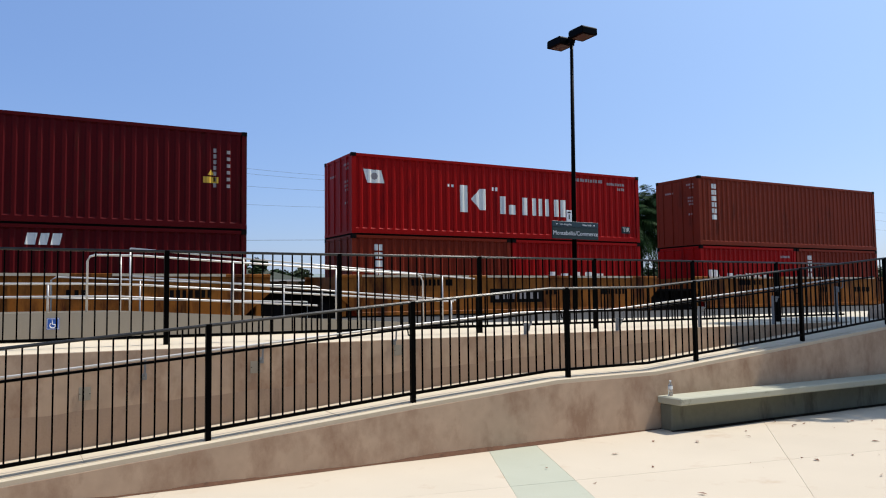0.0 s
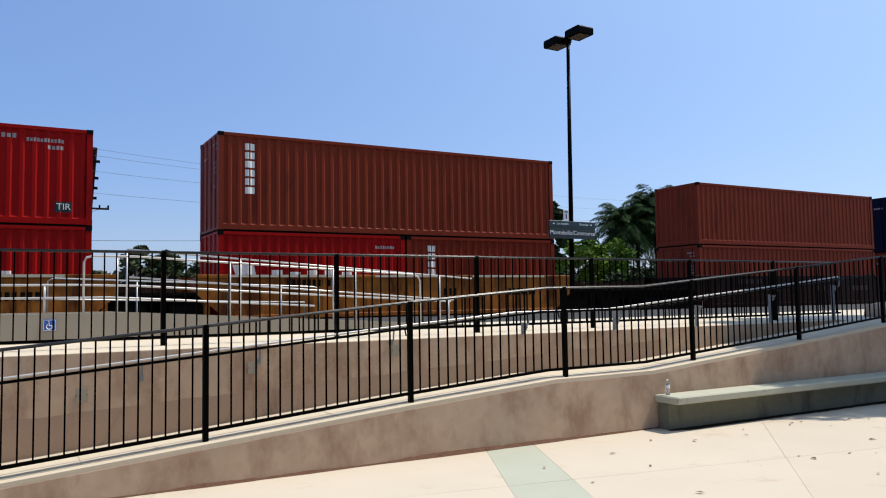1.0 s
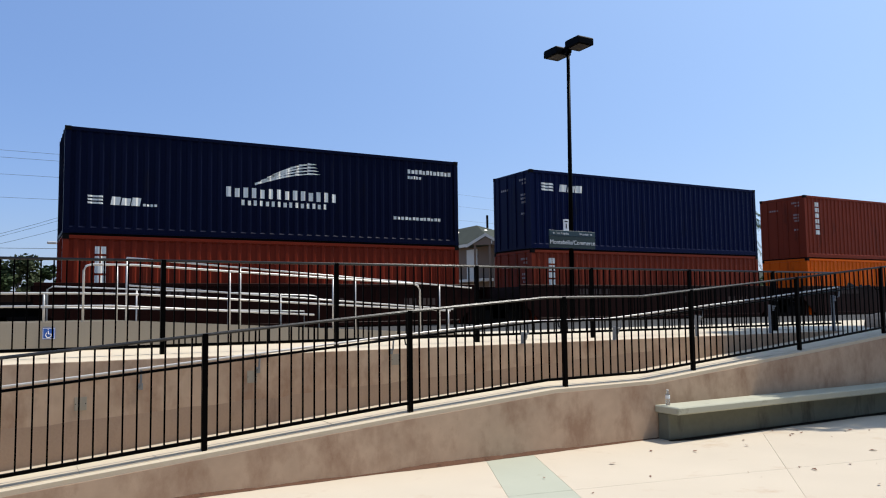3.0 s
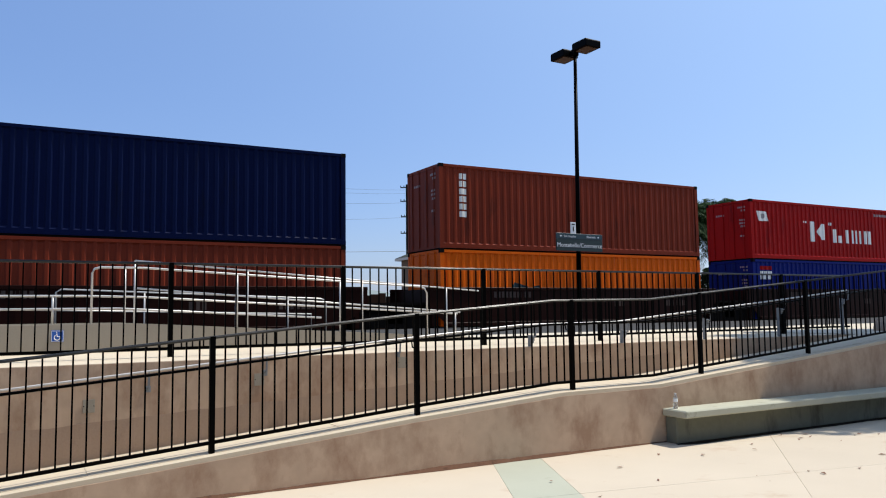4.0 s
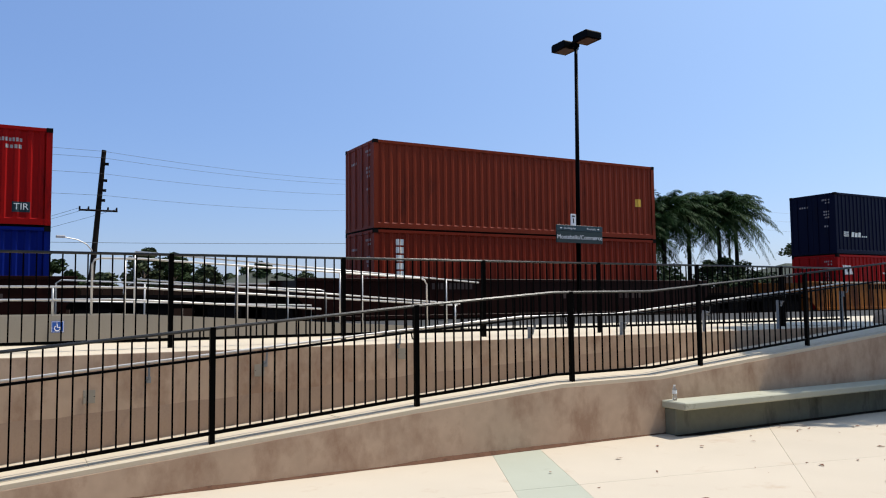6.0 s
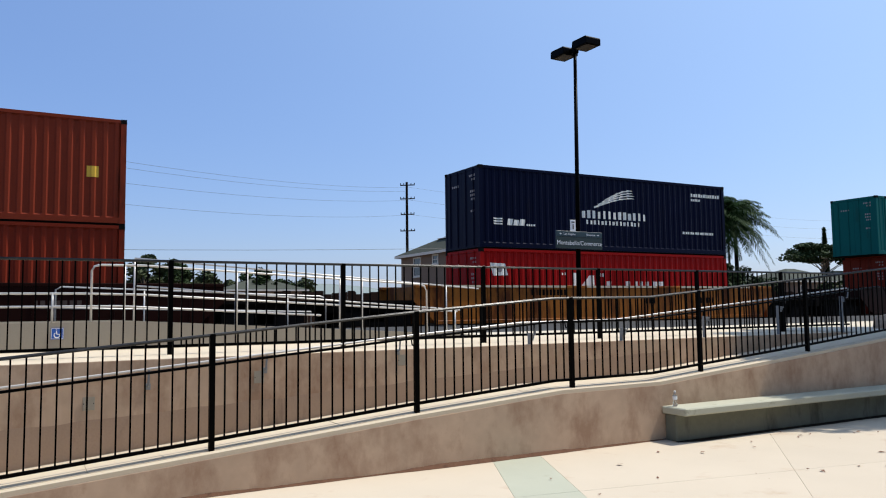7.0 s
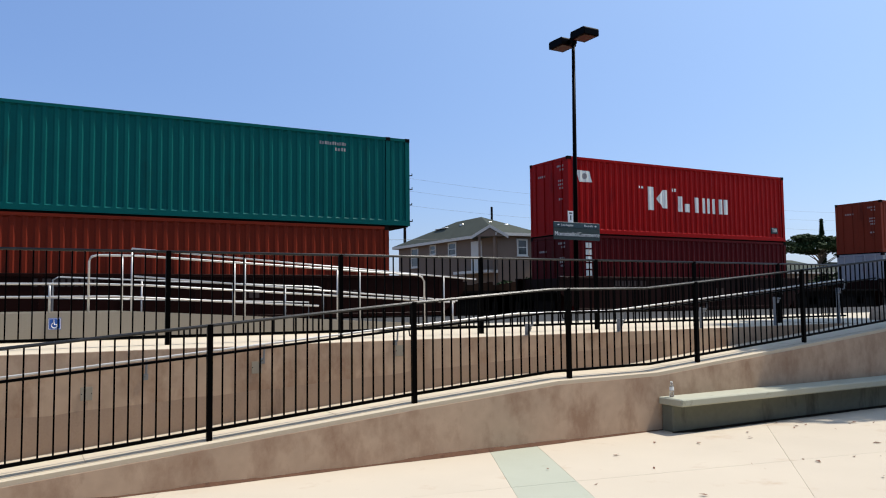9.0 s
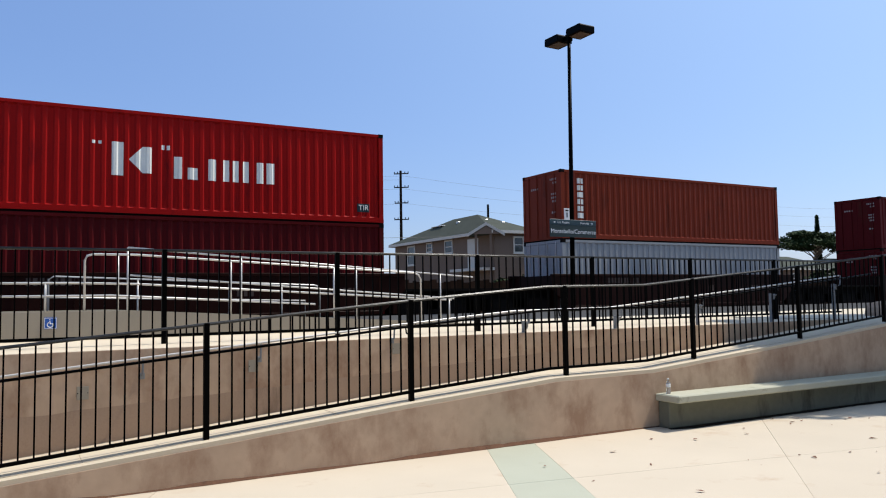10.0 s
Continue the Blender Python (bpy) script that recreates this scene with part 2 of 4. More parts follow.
# ---- the levels of the ground ----
RAMP = [(-30.0, -0.02), (-2.9, -0.02), (-0.07, 0.235), (1.65, 0.385), (3.80, 0.575), (5.72, 0.722), (7.30, 0.735), (8.20, 0.812), (10.45, 1.0), (12.5, 1.185), (12.8, 1.21), (40.0, 1.21)]
RAMP_FRONT, RAMP_BACK, TOP = 7.45, 8.38, 1.22
RAIL_TOP, TRACK_Y = 0.98, 23.92

bm = bmesh.new()
prof = [(-3000, -0.06), (9.2, -0.06), (9.2, 0.62), (60, 0.62), (200, 0.9), (3000, 1.2), (3000, -2), (-3000, -2)]
prism(bm, prof, "x", -3000, 3000)
tagged(part("ground", bm, M["earth"]), "dry bare earth reaching to the horizon", "ground", kind="structure")

# plaza slabs, cut by joints
bm = bmesh.new()
bmesh.ops.create_grid(bm, x_segments=1, y_segments=1, size=0.5)
for v in bm.verts:
    v.co = (v.co.x * 40 + 6, v.co.y * 13.45 + 0.73, 0)
def joint(a, b):
    d = (Vector((*b, 0)) - Vector((*a, 0))).normalized()
    bmesh.ops.bisect_plane(bm, geom=bm.verts[:] + bm.edges[:] + bm.faces[:], plane_co=(*a, 0), plane_no=(d.y, -d.x, 0))
joint((4.69, 7.38), (3.85, 5.64))
joint((5.39, 7.5), (4.41, 5.3))
joint((8.64, 6.86), (6.01, 4.34))
joint((5.0, 5.75), (7.2, 5.35))
joint((0, 2.4), (10, 2.2))
joint((12.6, 7), (10.6, 4.2))
joint((1.0, 7), (-0.4, 4))
faces = [[v.co.copy() for v in f.verts] for f in bm.faces]
bm.free()
plaza = thing("plaza_pavement", "pale cream cast concrete plaza paving with leaf litter", "pavement", kind="structure")
A, B = Vector((4.69, 7.38, 0)), Vector((5.39, 7.5, 0))
for co in faces:
    c = sum(co, Vector()) / len(co)
    b2 = bmesh.new()
    top = [b2.verts.new(p + (c - p).normalized() * 0.0026) for p in co]
    f = b2.faces.new(top)
    if f.normal.z < 0:
        f.normal_flip()
    r = bmesh.ops.extrude_face_region(b2, geom=[f])
    for v in [e for e in r["geom"] if isinstance(e, bmesh.types.BMVert)]:
        v.co.z -= 0.05
    bmesh.ops.recalc_face_normals(b2, faces=b2.faces[:])
    s1 = (c - A).cross(Vector((-0.84, -1.74, 0))).z
    s2 = (c - B).cross(Vector((-0.98, -2.2, 0))).z
    inside = s1 * s2 < 0
    part("slab", b2, M["green_slab"] if inside else M["plaza"], plaza)

# dark ground added out of view so that less light bounces back
bm = boxes((-60, 70, -60, -6.0, -0.05, 0.0))
tagged(part("unseen_asphalt", bm, M["asphalt"]), "unseen dark asphalt added behind the plaza to cut bounced light", "asphalt", kind="structure")

# ramp body with its front wall, the walkway above it and the wall between
bm = bmesh.new()
prism(bm, [(x, z) for x, z in RAMP if x >= -2.9] + [(40, -0.06), (-2.9, -0.06)], "y", RAMP_FRONT, RAMP_BACK)
ramp = tagged(part("ramp", bm, M["ramp"]), "sloping pale concrete ramp with a cast side wall", "ramp", kind="structure")
joints = [-2.85, -1.8, 0.6, 3.0, 5.4, 7.8, 10.2, 12.4]
for a, b in zip(joints, joints[1:]):
    a, b = a + 0.006, b - 0.006
    ks = [a] + [x for x, z in RAMP if a < x < b] + [b]
    bm = bmesh.new()
    prism(bm, [(x, interp(x, RAMP) + 0.001) for x in ks] + [(x, interp(x, RAMP) + 0.006) for x in ks[::-1]], "y", 7.58, RAMP_BACK - 0.01)
    part("slab", bm, M["ramp"], ramp)
bm = bmesh.new()
knots = [(x, z) for x, z in RAMP if x >= -2.9]
front, back = ([[bm.verts.new((x, y, zz)) for x, z in knots for zz in (-0.06, z - 0.045)] for y in (RAMP_FRONT - 0.012, RAMP_FRONT - 0.001)])
for i in range(0, 2 * len(knots) - 2, 2):
    bm.faces.new((front[i], front[i + 2], front[i + 3], front[i + 1]))
    bm.faces.new((back[i], back[i + 1], back[i + 3], back[i + 2]))
    bm.faces.new((front[i + 1], front[i + 3], back[i + 3], back[i + 1]))
tagged(part("wall_ramp_front", bm, M["wall"], None), "stained grey pink cast concrete ramp wall", "wall", kind="structure")
bm = bmesh.new()
prism(bm, [(-30, -0.06), (12.95, -0.06), (12.95, 1.02), (12.88, 1.12), (12.72, 1.18), (12.5, TOP), (-30, TOP)], "y", RAMP_BACK, 10.9)
walk_wall = tagged(part("wall_walkway", bm, M["wall"]), "stained cast concrete retaining wall beside a ramp", "wall", kind="structure")
part("walkway_slab", boxes((-30, 12.45, RAMP_BACK + 0.02, 10.9, TOP, TOP + 0.005)), M["ramp"], walk_wall)
# darker band on the lower wall, its uneven edge rising to the right
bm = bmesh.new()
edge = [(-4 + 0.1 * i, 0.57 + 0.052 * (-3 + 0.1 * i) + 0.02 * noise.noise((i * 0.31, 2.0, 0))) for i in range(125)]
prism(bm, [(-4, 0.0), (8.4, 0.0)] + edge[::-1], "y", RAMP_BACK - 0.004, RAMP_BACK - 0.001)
part("lower_wall_band", bm, M["band"], walk_wall)
bm = bmesh.new()
prism(bm, [(14.8, -0.06), (40, -0.06), (40, 1.5), (15.3, 1.5), (14.95, 1.46), (14.83, 1.38), (14.8, 1.28)], "y", RAMP_BACK + 0.5, 9.3)
tagged(part("wall_beyond", bm, M["wall"]), "stained cast concrete retaining wall beside a ramp", "wall", kind="structure")
bm = boxes((-40, 12.96, 10.89, 13.4, 0.5, TOP - 0.004), (12.96, 120, RAMP_BACK + 0.001, 13.4, 0.5, TOP - 0.004))
tagged(part("access_pavement", bm, M["platform"], None), "pale concrete pavement behind the ramp", "pavement", kind="structure")
bm = boxes((-40, 120, 13.4, 20.6, 0.5, TOP - 0.02))
tagged(part("station_platform", bm, M["asphalt"], None), "dark asphalt station platform beside the tracks", "platform", kind="structure")


# soil washed against the foot of the ramp wall
bm = bmesh.new()
prev = None
for i in range(150):
    x = -1.0 + i * 0.056
    w = 0.012 + 0.035 * max(0.0, noise.noise((x * 1.3, 0.3, 0)) + 0.35) + 0.01 * noise.noise((x * 9, 1, 0))
    w = max(0.004, w)
    col = [bm.verts.new((x, RAMP_FRONT - 0.013 - w, 0.002)), bm.verts.new((x, RAMP_FRONT - 0.0135, 0.004 + w * 0.9))]
    if prev:
        bm.faces.new((prev[0], col[0], col[1], prev[1]))
    prev = col
tagged(part("soil_line", bm, M["soil"]), "brown soil washed against the wall foot", "soil", kind="stuff")

# ---- fences ----
def fence(name, label, base, y, x0, posts, x1, height, step=0.1206):
    f = thing(name, label, "fence", group="black steel railings beside the ramp")
    pm = mesh_of("post", boxes((-0.026, 0.026, -0.026, 0.026, -0.005, height + 0.012)), M["black"], 0.002)
    bmesh_b = boxes((-0.0075, 0.0075, -0.0075, 0.0075, 0.10, height - 0.01))
    bal = mesh_of("baluster", bmesh_b, M["black"])
    for x in posts:
        piece("post", pm, f, pose(x, y, base(x)))
    xs = [x0] + list(posts) + [x1]
    for a, b in zip(xs, xs[1:]):
        n = max(1, round((b - a) / step))
        for i in range(1, n):
            x = a + (b - a) * i / n
            piece("baluster", bal, f, pose(x, y, base(x)))
    knots = sorted(set([x0, x1] + [k for k in BEND if x0 < k < x1])) if name == "ramp_fence" else [x0, x1]
    for nm, h, hy, hz in (("top_rail", height, 0.022, 0.015), ("bottom_rail", 0.10, 0.016, 0.016)):
        bm = bmesh.new()
        prism(bm, [(x, base(x) + h - hz) for x in knots] + [(x, base(x) + h + hz) for x in knots[::-1]], "y", y - hy, y + hy)
        if nm == "top_rail":
            bmesh.ops.bevel(bm, geom=[e for e in bm.edges if abs(e.verts[0].co.y - e.verts[1].co.y) < 1e-5], offset=0.011, segments=3, affect="EDGES", clamp_overlap=True)
        part(nm, bm, M["black_rail"] if nm == "top_rail" else M["black"], f, smooth=nm == "top_rail")
    return f


BEND = [x for x, z in RAMP]
ramp_z = lambda x: interp(x, RAMP)
fence("ramp_fence", "black steel picket fence along the ramp edge", ramp_z, 7.6, -2.9, [-2.7, -0.5, 1.67, 3.86, 5.99, 8.19, 10.45, 12.62, 14.8], 16.9, 1.09)
fence("walkway_fence", "black steel picket fence on the upper walkway", lambda x: TOP, 9.2, -3.0, [-2.6, -0.55, 1.55, 3.64, 5.73, 7.8, 9.9, 12.0], 13.9, 1.06)


# ---- handrails ----
def run(zf, xs, y, h):
    return [(x, y, zf(x) + h) for x in xs]


rail = thing("ramp_handrail", "round steel handrail on brackets along the wall", "handrail")
xs = [-2.9, -0.07, 1.65, 3.8, 5.72, 7.3, 8.2, 10.45, 12.5]
part("bar", piped(0.0125, run(ramp_z, xs, RAMP_BACK - 0.09, 0.79)), M["galv"], rail, smooth=True)
for x in (-0.6, 1.2, 2.4, 4.0, 5.96, 7.55, 9.2, 10.9, 12.55):
    z = ramp_z(x) + 0.05
    part("plate", boxes((x - 0.03, x + 0.03, RAMP_BACK - 0.012, RAMP_BACK - 0.005, z + 0.525, z + 0.59)), M["dull_grey"], rail, bevel=0.003)
    part("bracket", piped(0.011, [(x, RAMP_BACK - 0.01, z + 0.56), (x, RAMP_BACK - 0.07, z + 0.58), (x, RAMP_BACK - 0.09, z + 0.74)], sides=6), M["dull_grey"], rail)
    if z + 0.5 > TOP:
        part("stanchion", boxes((x - 0.015, x + 0.015, RAMP_BACK + 0.03, RAMP_BACK + 0.08, TOP - 0.01, z + 0.60), (x - 0.02, x + 0.02, RAMP_BACK - 0.006, RAMP_BACK + 0.03, z + 0.50, z + 0.56)), M["dull_grey"], rail)
for px, pz in ((0.66, 0.82), (2.34, 0.99), (4.06, 1.10)):
    cover = thing("wall_cover_plate", "flat grey cover plate screwed to the wall", "cover plate", pose(px, RAMP_BACK - 0.005, pz), "cover plates on the ramp wall")
    part("plate", boxes((-0.055, 0.055, -0.004, 0.0, -0.065, 0.065)), M["far_wall"], cover, bevel=0.0015)
    for x in (-0.045, 0.045):
        part("screw", piped(0.005, [(x, -0.006, 0), (x, -0.003, 0)], sides=6), M["dark_steel"], cover)
rail = thing("fence_handrail", "dark round steel handrail fixed to the ramp fence", "handrail")
part("bar", piped(0.014, run(ramp_z, xs, 7.72, 0.80)), M["black"], rail, smooth=True)
for x in (-0.5, 1.67, 3.86, 5.99, 8.19, 10.45, 12.62):
    part("bracket", piped(0.009, [(x, 7.62, ramp_z(x) + 0.72), (x, 7.70, ramp_z(x) + 0.73), (x, 7.72, ramp_z(x) + 0.79)], sides=6), M["black"], rail)

# ---- upper ramp with galvanised rails ----
UP = [(-30, 1.60), (1.4, 1.60), (7.2, 1.24), (7.6, 1.225), (30, 1.225)]
up_z = lambda x: interp(x, UP)
for nm, y0, y1 in (("wall_upper_ramp", 10.91, 11.1), ("wall_upper_ramp_back", 12.8, 13.0)):
    bm = bmesh.new()
    prism(bm, [(-30, 1.59), (1.4, 1.59), (7.2, 1.24), (7.2, 0.6), (-30, 0.6)], "y", y0, y1)
    tagged(part(nm, bm, M["far_wall"]), "low grey concrete kerb wall of the access ramp", "wall", kind="structure")
bm = bmesh.new()
prism(bm, [(-30, 1.50), (1.4, 1.50), (7.2, 1.22), (7.2, 0.6), (-30, 0.6)], "y", 11.1, 12.8)
tagged(part("ramp_upper", bm, M["platform"]), "pale concrete access ramp towards the platform", "ramp", kind="structure")


def guard(label, y, bars, posts, loops=()):
    """Tube rail: bars as (x, z) lines with an optional bend down at the ends, posts as (x, foot, head)."""
    g = thing("guard_rail", label, "handrail", group="galvanised rails of the access ramp")
    for pts in bars:
        part("bar", piped(0.0145, [(x, y, z) for x, z in pts]), M["galv"], g, smooth=True)
    for x, a, b in posts:
        part("post", piped(0.0145, [(x, y, a), (x, y, b)]), M["galv"], g, smooth=True)
    return g


guard("galvanised tube guard rail on the access ramp", 11.0, [[(0.87, 1.58), (0.87, 2.25), (0.90, 2.31), (0.97, 2.33), (1.5, 2.33), (5.65, 2.10), (5.74, 2.07), (5.78, 2.0), (5.78, 1.3)], [(-3, 1.955), (0.8, 1.955), (1.5, 1.94), (6.34, 1.66)], [(-3, 1.79), (1.2, 1.79), (4.0, 1.63)]],
      [(-0.9, 1.58, 1.96), (0.42, 1.58, 1.96), (1.27, 1.58, 2.33), (2.75, 1.5, 2.26), (4.3, 1.4, 2.17), (6.3, 1.25, 1.66)])
guard("galvanised tube guard rail on the access ramp", 12.9, [[(1.63, 2.55), (7.92, 2.09)], [(1.63, 2.12), (7.5, 1.68)]],
      [(1.63, 1.5, 2.55), (3.40, 1.45, 2.42), (5.47, 1.32, 2.27), (7.2, 1.22, 2.14)])
guard("low galvanised tube rail beside the access ramp", 14.5, [[(0.6, 1.2), (0.6, 2.1), (0.68, 2.15), (5.25, 1.98), (5.35, 1.95), (5.37, 1.88), (5.37, 1.2)], [(-4, 1.92), (5.07, 1.68), (5.07, 1.2)]],
      [(-0.6, 1.2, 1.88), (2.0, 1.2, 2.1), (3.6, 1.2, 2.04), (4.6, 1.2, 2.0)])

# ---- bench and bottle ----
bench = thing("bench", "grey green cast concrete bench against the wall", "bench")
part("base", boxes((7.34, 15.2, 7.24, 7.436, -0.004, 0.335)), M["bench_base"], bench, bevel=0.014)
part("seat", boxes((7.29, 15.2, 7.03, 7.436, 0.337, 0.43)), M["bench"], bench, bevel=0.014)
# dark strip laid on the paving as the shade below the seat
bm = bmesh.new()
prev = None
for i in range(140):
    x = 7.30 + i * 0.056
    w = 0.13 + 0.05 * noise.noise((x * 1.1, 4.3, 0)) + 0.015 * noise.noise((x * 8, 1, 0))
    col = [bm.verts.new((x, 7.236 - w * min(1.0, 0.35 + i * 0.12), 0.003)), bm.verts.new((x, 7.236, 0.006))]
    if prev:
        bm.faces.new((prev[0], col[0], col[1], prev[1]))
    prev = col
tagged(part("foot_shade_strip", bm, M["grime"]), "black strip of painted shade along the bench foot", "grime", kind="stuff")
bottle = thing("water_bottle", "clear plastic water bottle standing on the bench", "bottle", pose(7.40, 7.31, 0.431) @ Matrix.Scale(0.88, 4))
prof = [(0.0, 0.0), (0.03, 0.0), (0.033, 0.01), (0.033, 0.06), (0.030, 0.08), (0.033, 0.10), (0.033, 0.15), (0.014, 0.195), (0.013, 0.205), (0.0, 0.205)]
def lathe(prof, n=14):
    bm = bmesh.new()
    rings = [[bm.verts.new((r * math.cos(2 * math.pi * k / n), r * math.sin(2 * math.pi * k / n), z)) for k in range(n)] for r, z in prof]
    for a, b in zip(rings, rings[1:]):
        for k in range(n):
            bm.faces.new((a[k], a[(k + 1) % n], b[(k + 1) % n], b[k]))
    bmesh.ops.remove_doubles(bm, verts=bm.verts[:], dist=1e-5)
    bmesh.ops.recalc_face_normals(bm, faces=bm.faces[:])
    return bm
part("body", lathe(prof), M["plastic"], bottle, smooth=True)
part("label_band", lathe([(0.0335, 0.095), (0.0338, 0.098), (0.0338, 0.142), (0.0335, 0.145)]), M["sign_white"], bottle, smooth=True)
part("cap", lathe([(0.0, 0.205), (0.016, 0.205), (0.016, 0.222), (0.0, 0.222)]), M["sign_white"], bottle, "white screw cap")

# ---- lamp post and sign ----
lamp = thing("street_lamp", "tall black twin-head lamp post on the platform", "street lamp", pose(15.80, 19.6, TOP, 0, 0.63, 0))
bm = bmesh.new()
tube(bm, [(0, 0, -0.005), (0, 0, 8.85)], 0.085, 12, 0.055)
part("pole", bm, M["black"], lamp, smooth=True)
part("base", boxes((-0.2, 0.2, -0.2, 0.2, -0.005, 0.06)), M["black"], lamp, bevel=0.01)
part("cap", boxes((-0.09, 0.09, -0.09, 0.09, 8.8, 9.02)), M["black"], lamp, bevel=0.01)
for s in (-1, 1):
    part("arm", boxes((-0.05, 0.05, min(0, s * 0.25), max(0, s * 0.25), 8.88, 8.98)), M["black"], lamp)
    bm = bmesh.new()
    prism(bm, [(-0.36, -0.12), (0.36, -0.12), (0.36, 0.08), (0.32, 0.13), (-0.32, 0.13), (-0.36, 0.08)], "y", -0.30, 0.30)
    h = part("head", bm, M["black"], lamp, bevel=0.012)
    h.matrix_basis = pose(0, s * 0.57, 8.95, 0, 0, 90)
    part("lens", boxes((-0.28, 0.28, -0.22, 0.22, -0.132, -0.122)), M["lens"], h, "dusty amber glass lens")
sign = thing("station_sign", "dark green station name board on the lamp post", "sign", pose(15.77, 19.47, 3.86, 0, 0.4, 0))
part("panel", boxes((-0.93, 0.93, -0.02, 0.02, -0.30, 0.08)), M["sign_green"], sign, bevel=0.004)
part("header", boxes((-0.93, 0.93, -0.022, 0.02, 0.084, 0.26)), M["sign_teal"], sign, bevel=0.004)


def lettering(text, parent, m, size, material, name="lettering"):
    cu = bpy.data.curves.new(name, "FONT")
    cu.body, cu.size, cu.align_x, cu.align_y, cu.extrude = text, size, "CENTER", "CENTER", 0.002
    cu.materials.append(material)
    ob = new(name, cu)
    ob.parent = parent
    ob.matrix_basis = m
    return ob


UPRIGHT = Matrix.Rotation(radians(90), 4, "X")
lettering("Montebello/Commerce", sign, Matrix.Translation((0, -0.024, -0.12)) @ UPRIGHT, 0.192, M["sign_white"])
lettering("Los Angeles", sign, Matrix.Translation((-0.40, -0.026, 0.165)) @ UPRIGHT, 0.098, M["sign_white"])
lettering("Riverside", sign, Matrix.Translation((0.46, -0.026, 0.165)) @ UPRIGHT, 0.098, M["sign_white"])
for s in (-1, 1):
    bm = bmesh.new()
    prism(bm, [(s * 0.80, 0.165), (s * 0.75, 0.195), (s * 0.75, 0.175), (s * 0.71, 0.175), (s * 0.71, 0.155), (s * 0.75, 0.155), (s * 0.75, 0.135)], "y", -0.026, -0.0225)
    part("arrow", bm, M["sign_white"], sign)
small = thing("platform_number_sign", "small white plate on the lamp post", "sign", pose(15.55, 19.50, 4.36))
part("plate", boxes((-0.105, 0.105, -0.012, 0.012, -0.24, 0.13)), M["sign_white"], small, bevel=0.003)
part("mark", boxes((-0.02, 0.02, -0.016, -0.0125, -0.16, -0.01), (-0.06, 0.06, -0.016, -0.0125, 0.04, 0.08)), M["dark_steel"], small)
access = thing("access_sign", "square blue sign with a white wheelchair symbol", "sign", pose(0.48, 10.905, 1.45) @ Matrix.Scale(0.72, 4))
part("plate", boxes((-0.10, 0.10, -0.008, 0.0, -0.10, 0.10)), M["sign_blue"], access, bevel=0.002)
part("border", boxes((-0.095, 0.095, -0.0105, -0.0085, 0.085, 0.092), (-0.095, 0.095, -0.0105, -0.0085, -0.092, -0.085), (-0.095, -0.088, -0.0105, -0.0085, -0.085, 0.085), (0.088, 0.095, -0.0105, -0.0085, -0.085, 0.085)), M["sign_white"], access)
arc = [(0.045 * math.cos(a) - 0.005, -0.0115, 0.045 * math.sin(a) - 0.025) for a in [radians(d) for d in range(120, 361, 20)]]
part("symbol", piped(0.008, arc, [(-0.012, -0.0115, 0.045), (-0.005, -0.0115, -0.01), (0.035, -0.0115, -0.01), (0.055, -0.0115, -0.06)], [(-0.014, -0.0115, 0.06), (-0.012, -0.0115, 0.072)], sides=6), M["sign_white"], access)

# ---- containers ----
PITCH = 0.2903


def profile(x):
    """How far the corrugated side stands back, and its break points."""
    u = (x % PITCH) / PITCH
    return 0.0 if u < 0.27 else ((u - 0.27) / 0.16 * 0.031 if u < 0.43 else (0.031 if u < 0.84 else (1 - u) / 0.16 * 0.031))


def breaks(a, b):
    out, k = [a], math.floor(a / PITCH)
    while k * PITCH < b:
        out += [(k + u) * PITCH for u in (0, 0.27, 0.43, 0.84) if a + 1e-4 < (k + u) * PITCH < b - 1e-4]
        k += 1
    return out + [b]


def sheet(bm, a, b, z0, z1, place):
    """A corrugated sheet between a and b, with its flutes closed near the rails."""
    prev = None
    for x in breaks(a, b):
        d = profile(x)
        col = [bm.verts.new(place(x, 0.0, z0)), bm.verts.new(place(x, d, z0 + 0.05)), bm.verts.new(place(x, d, z1 - 0.05)), bm.verts.new(place(x, 0.0, z1))]
        if prev:
            for i in range(3):
                bm.faces.new((prev[i], col[i], col[i + 1], prev[i + 1]))
        prev = col


SILL = 0.02


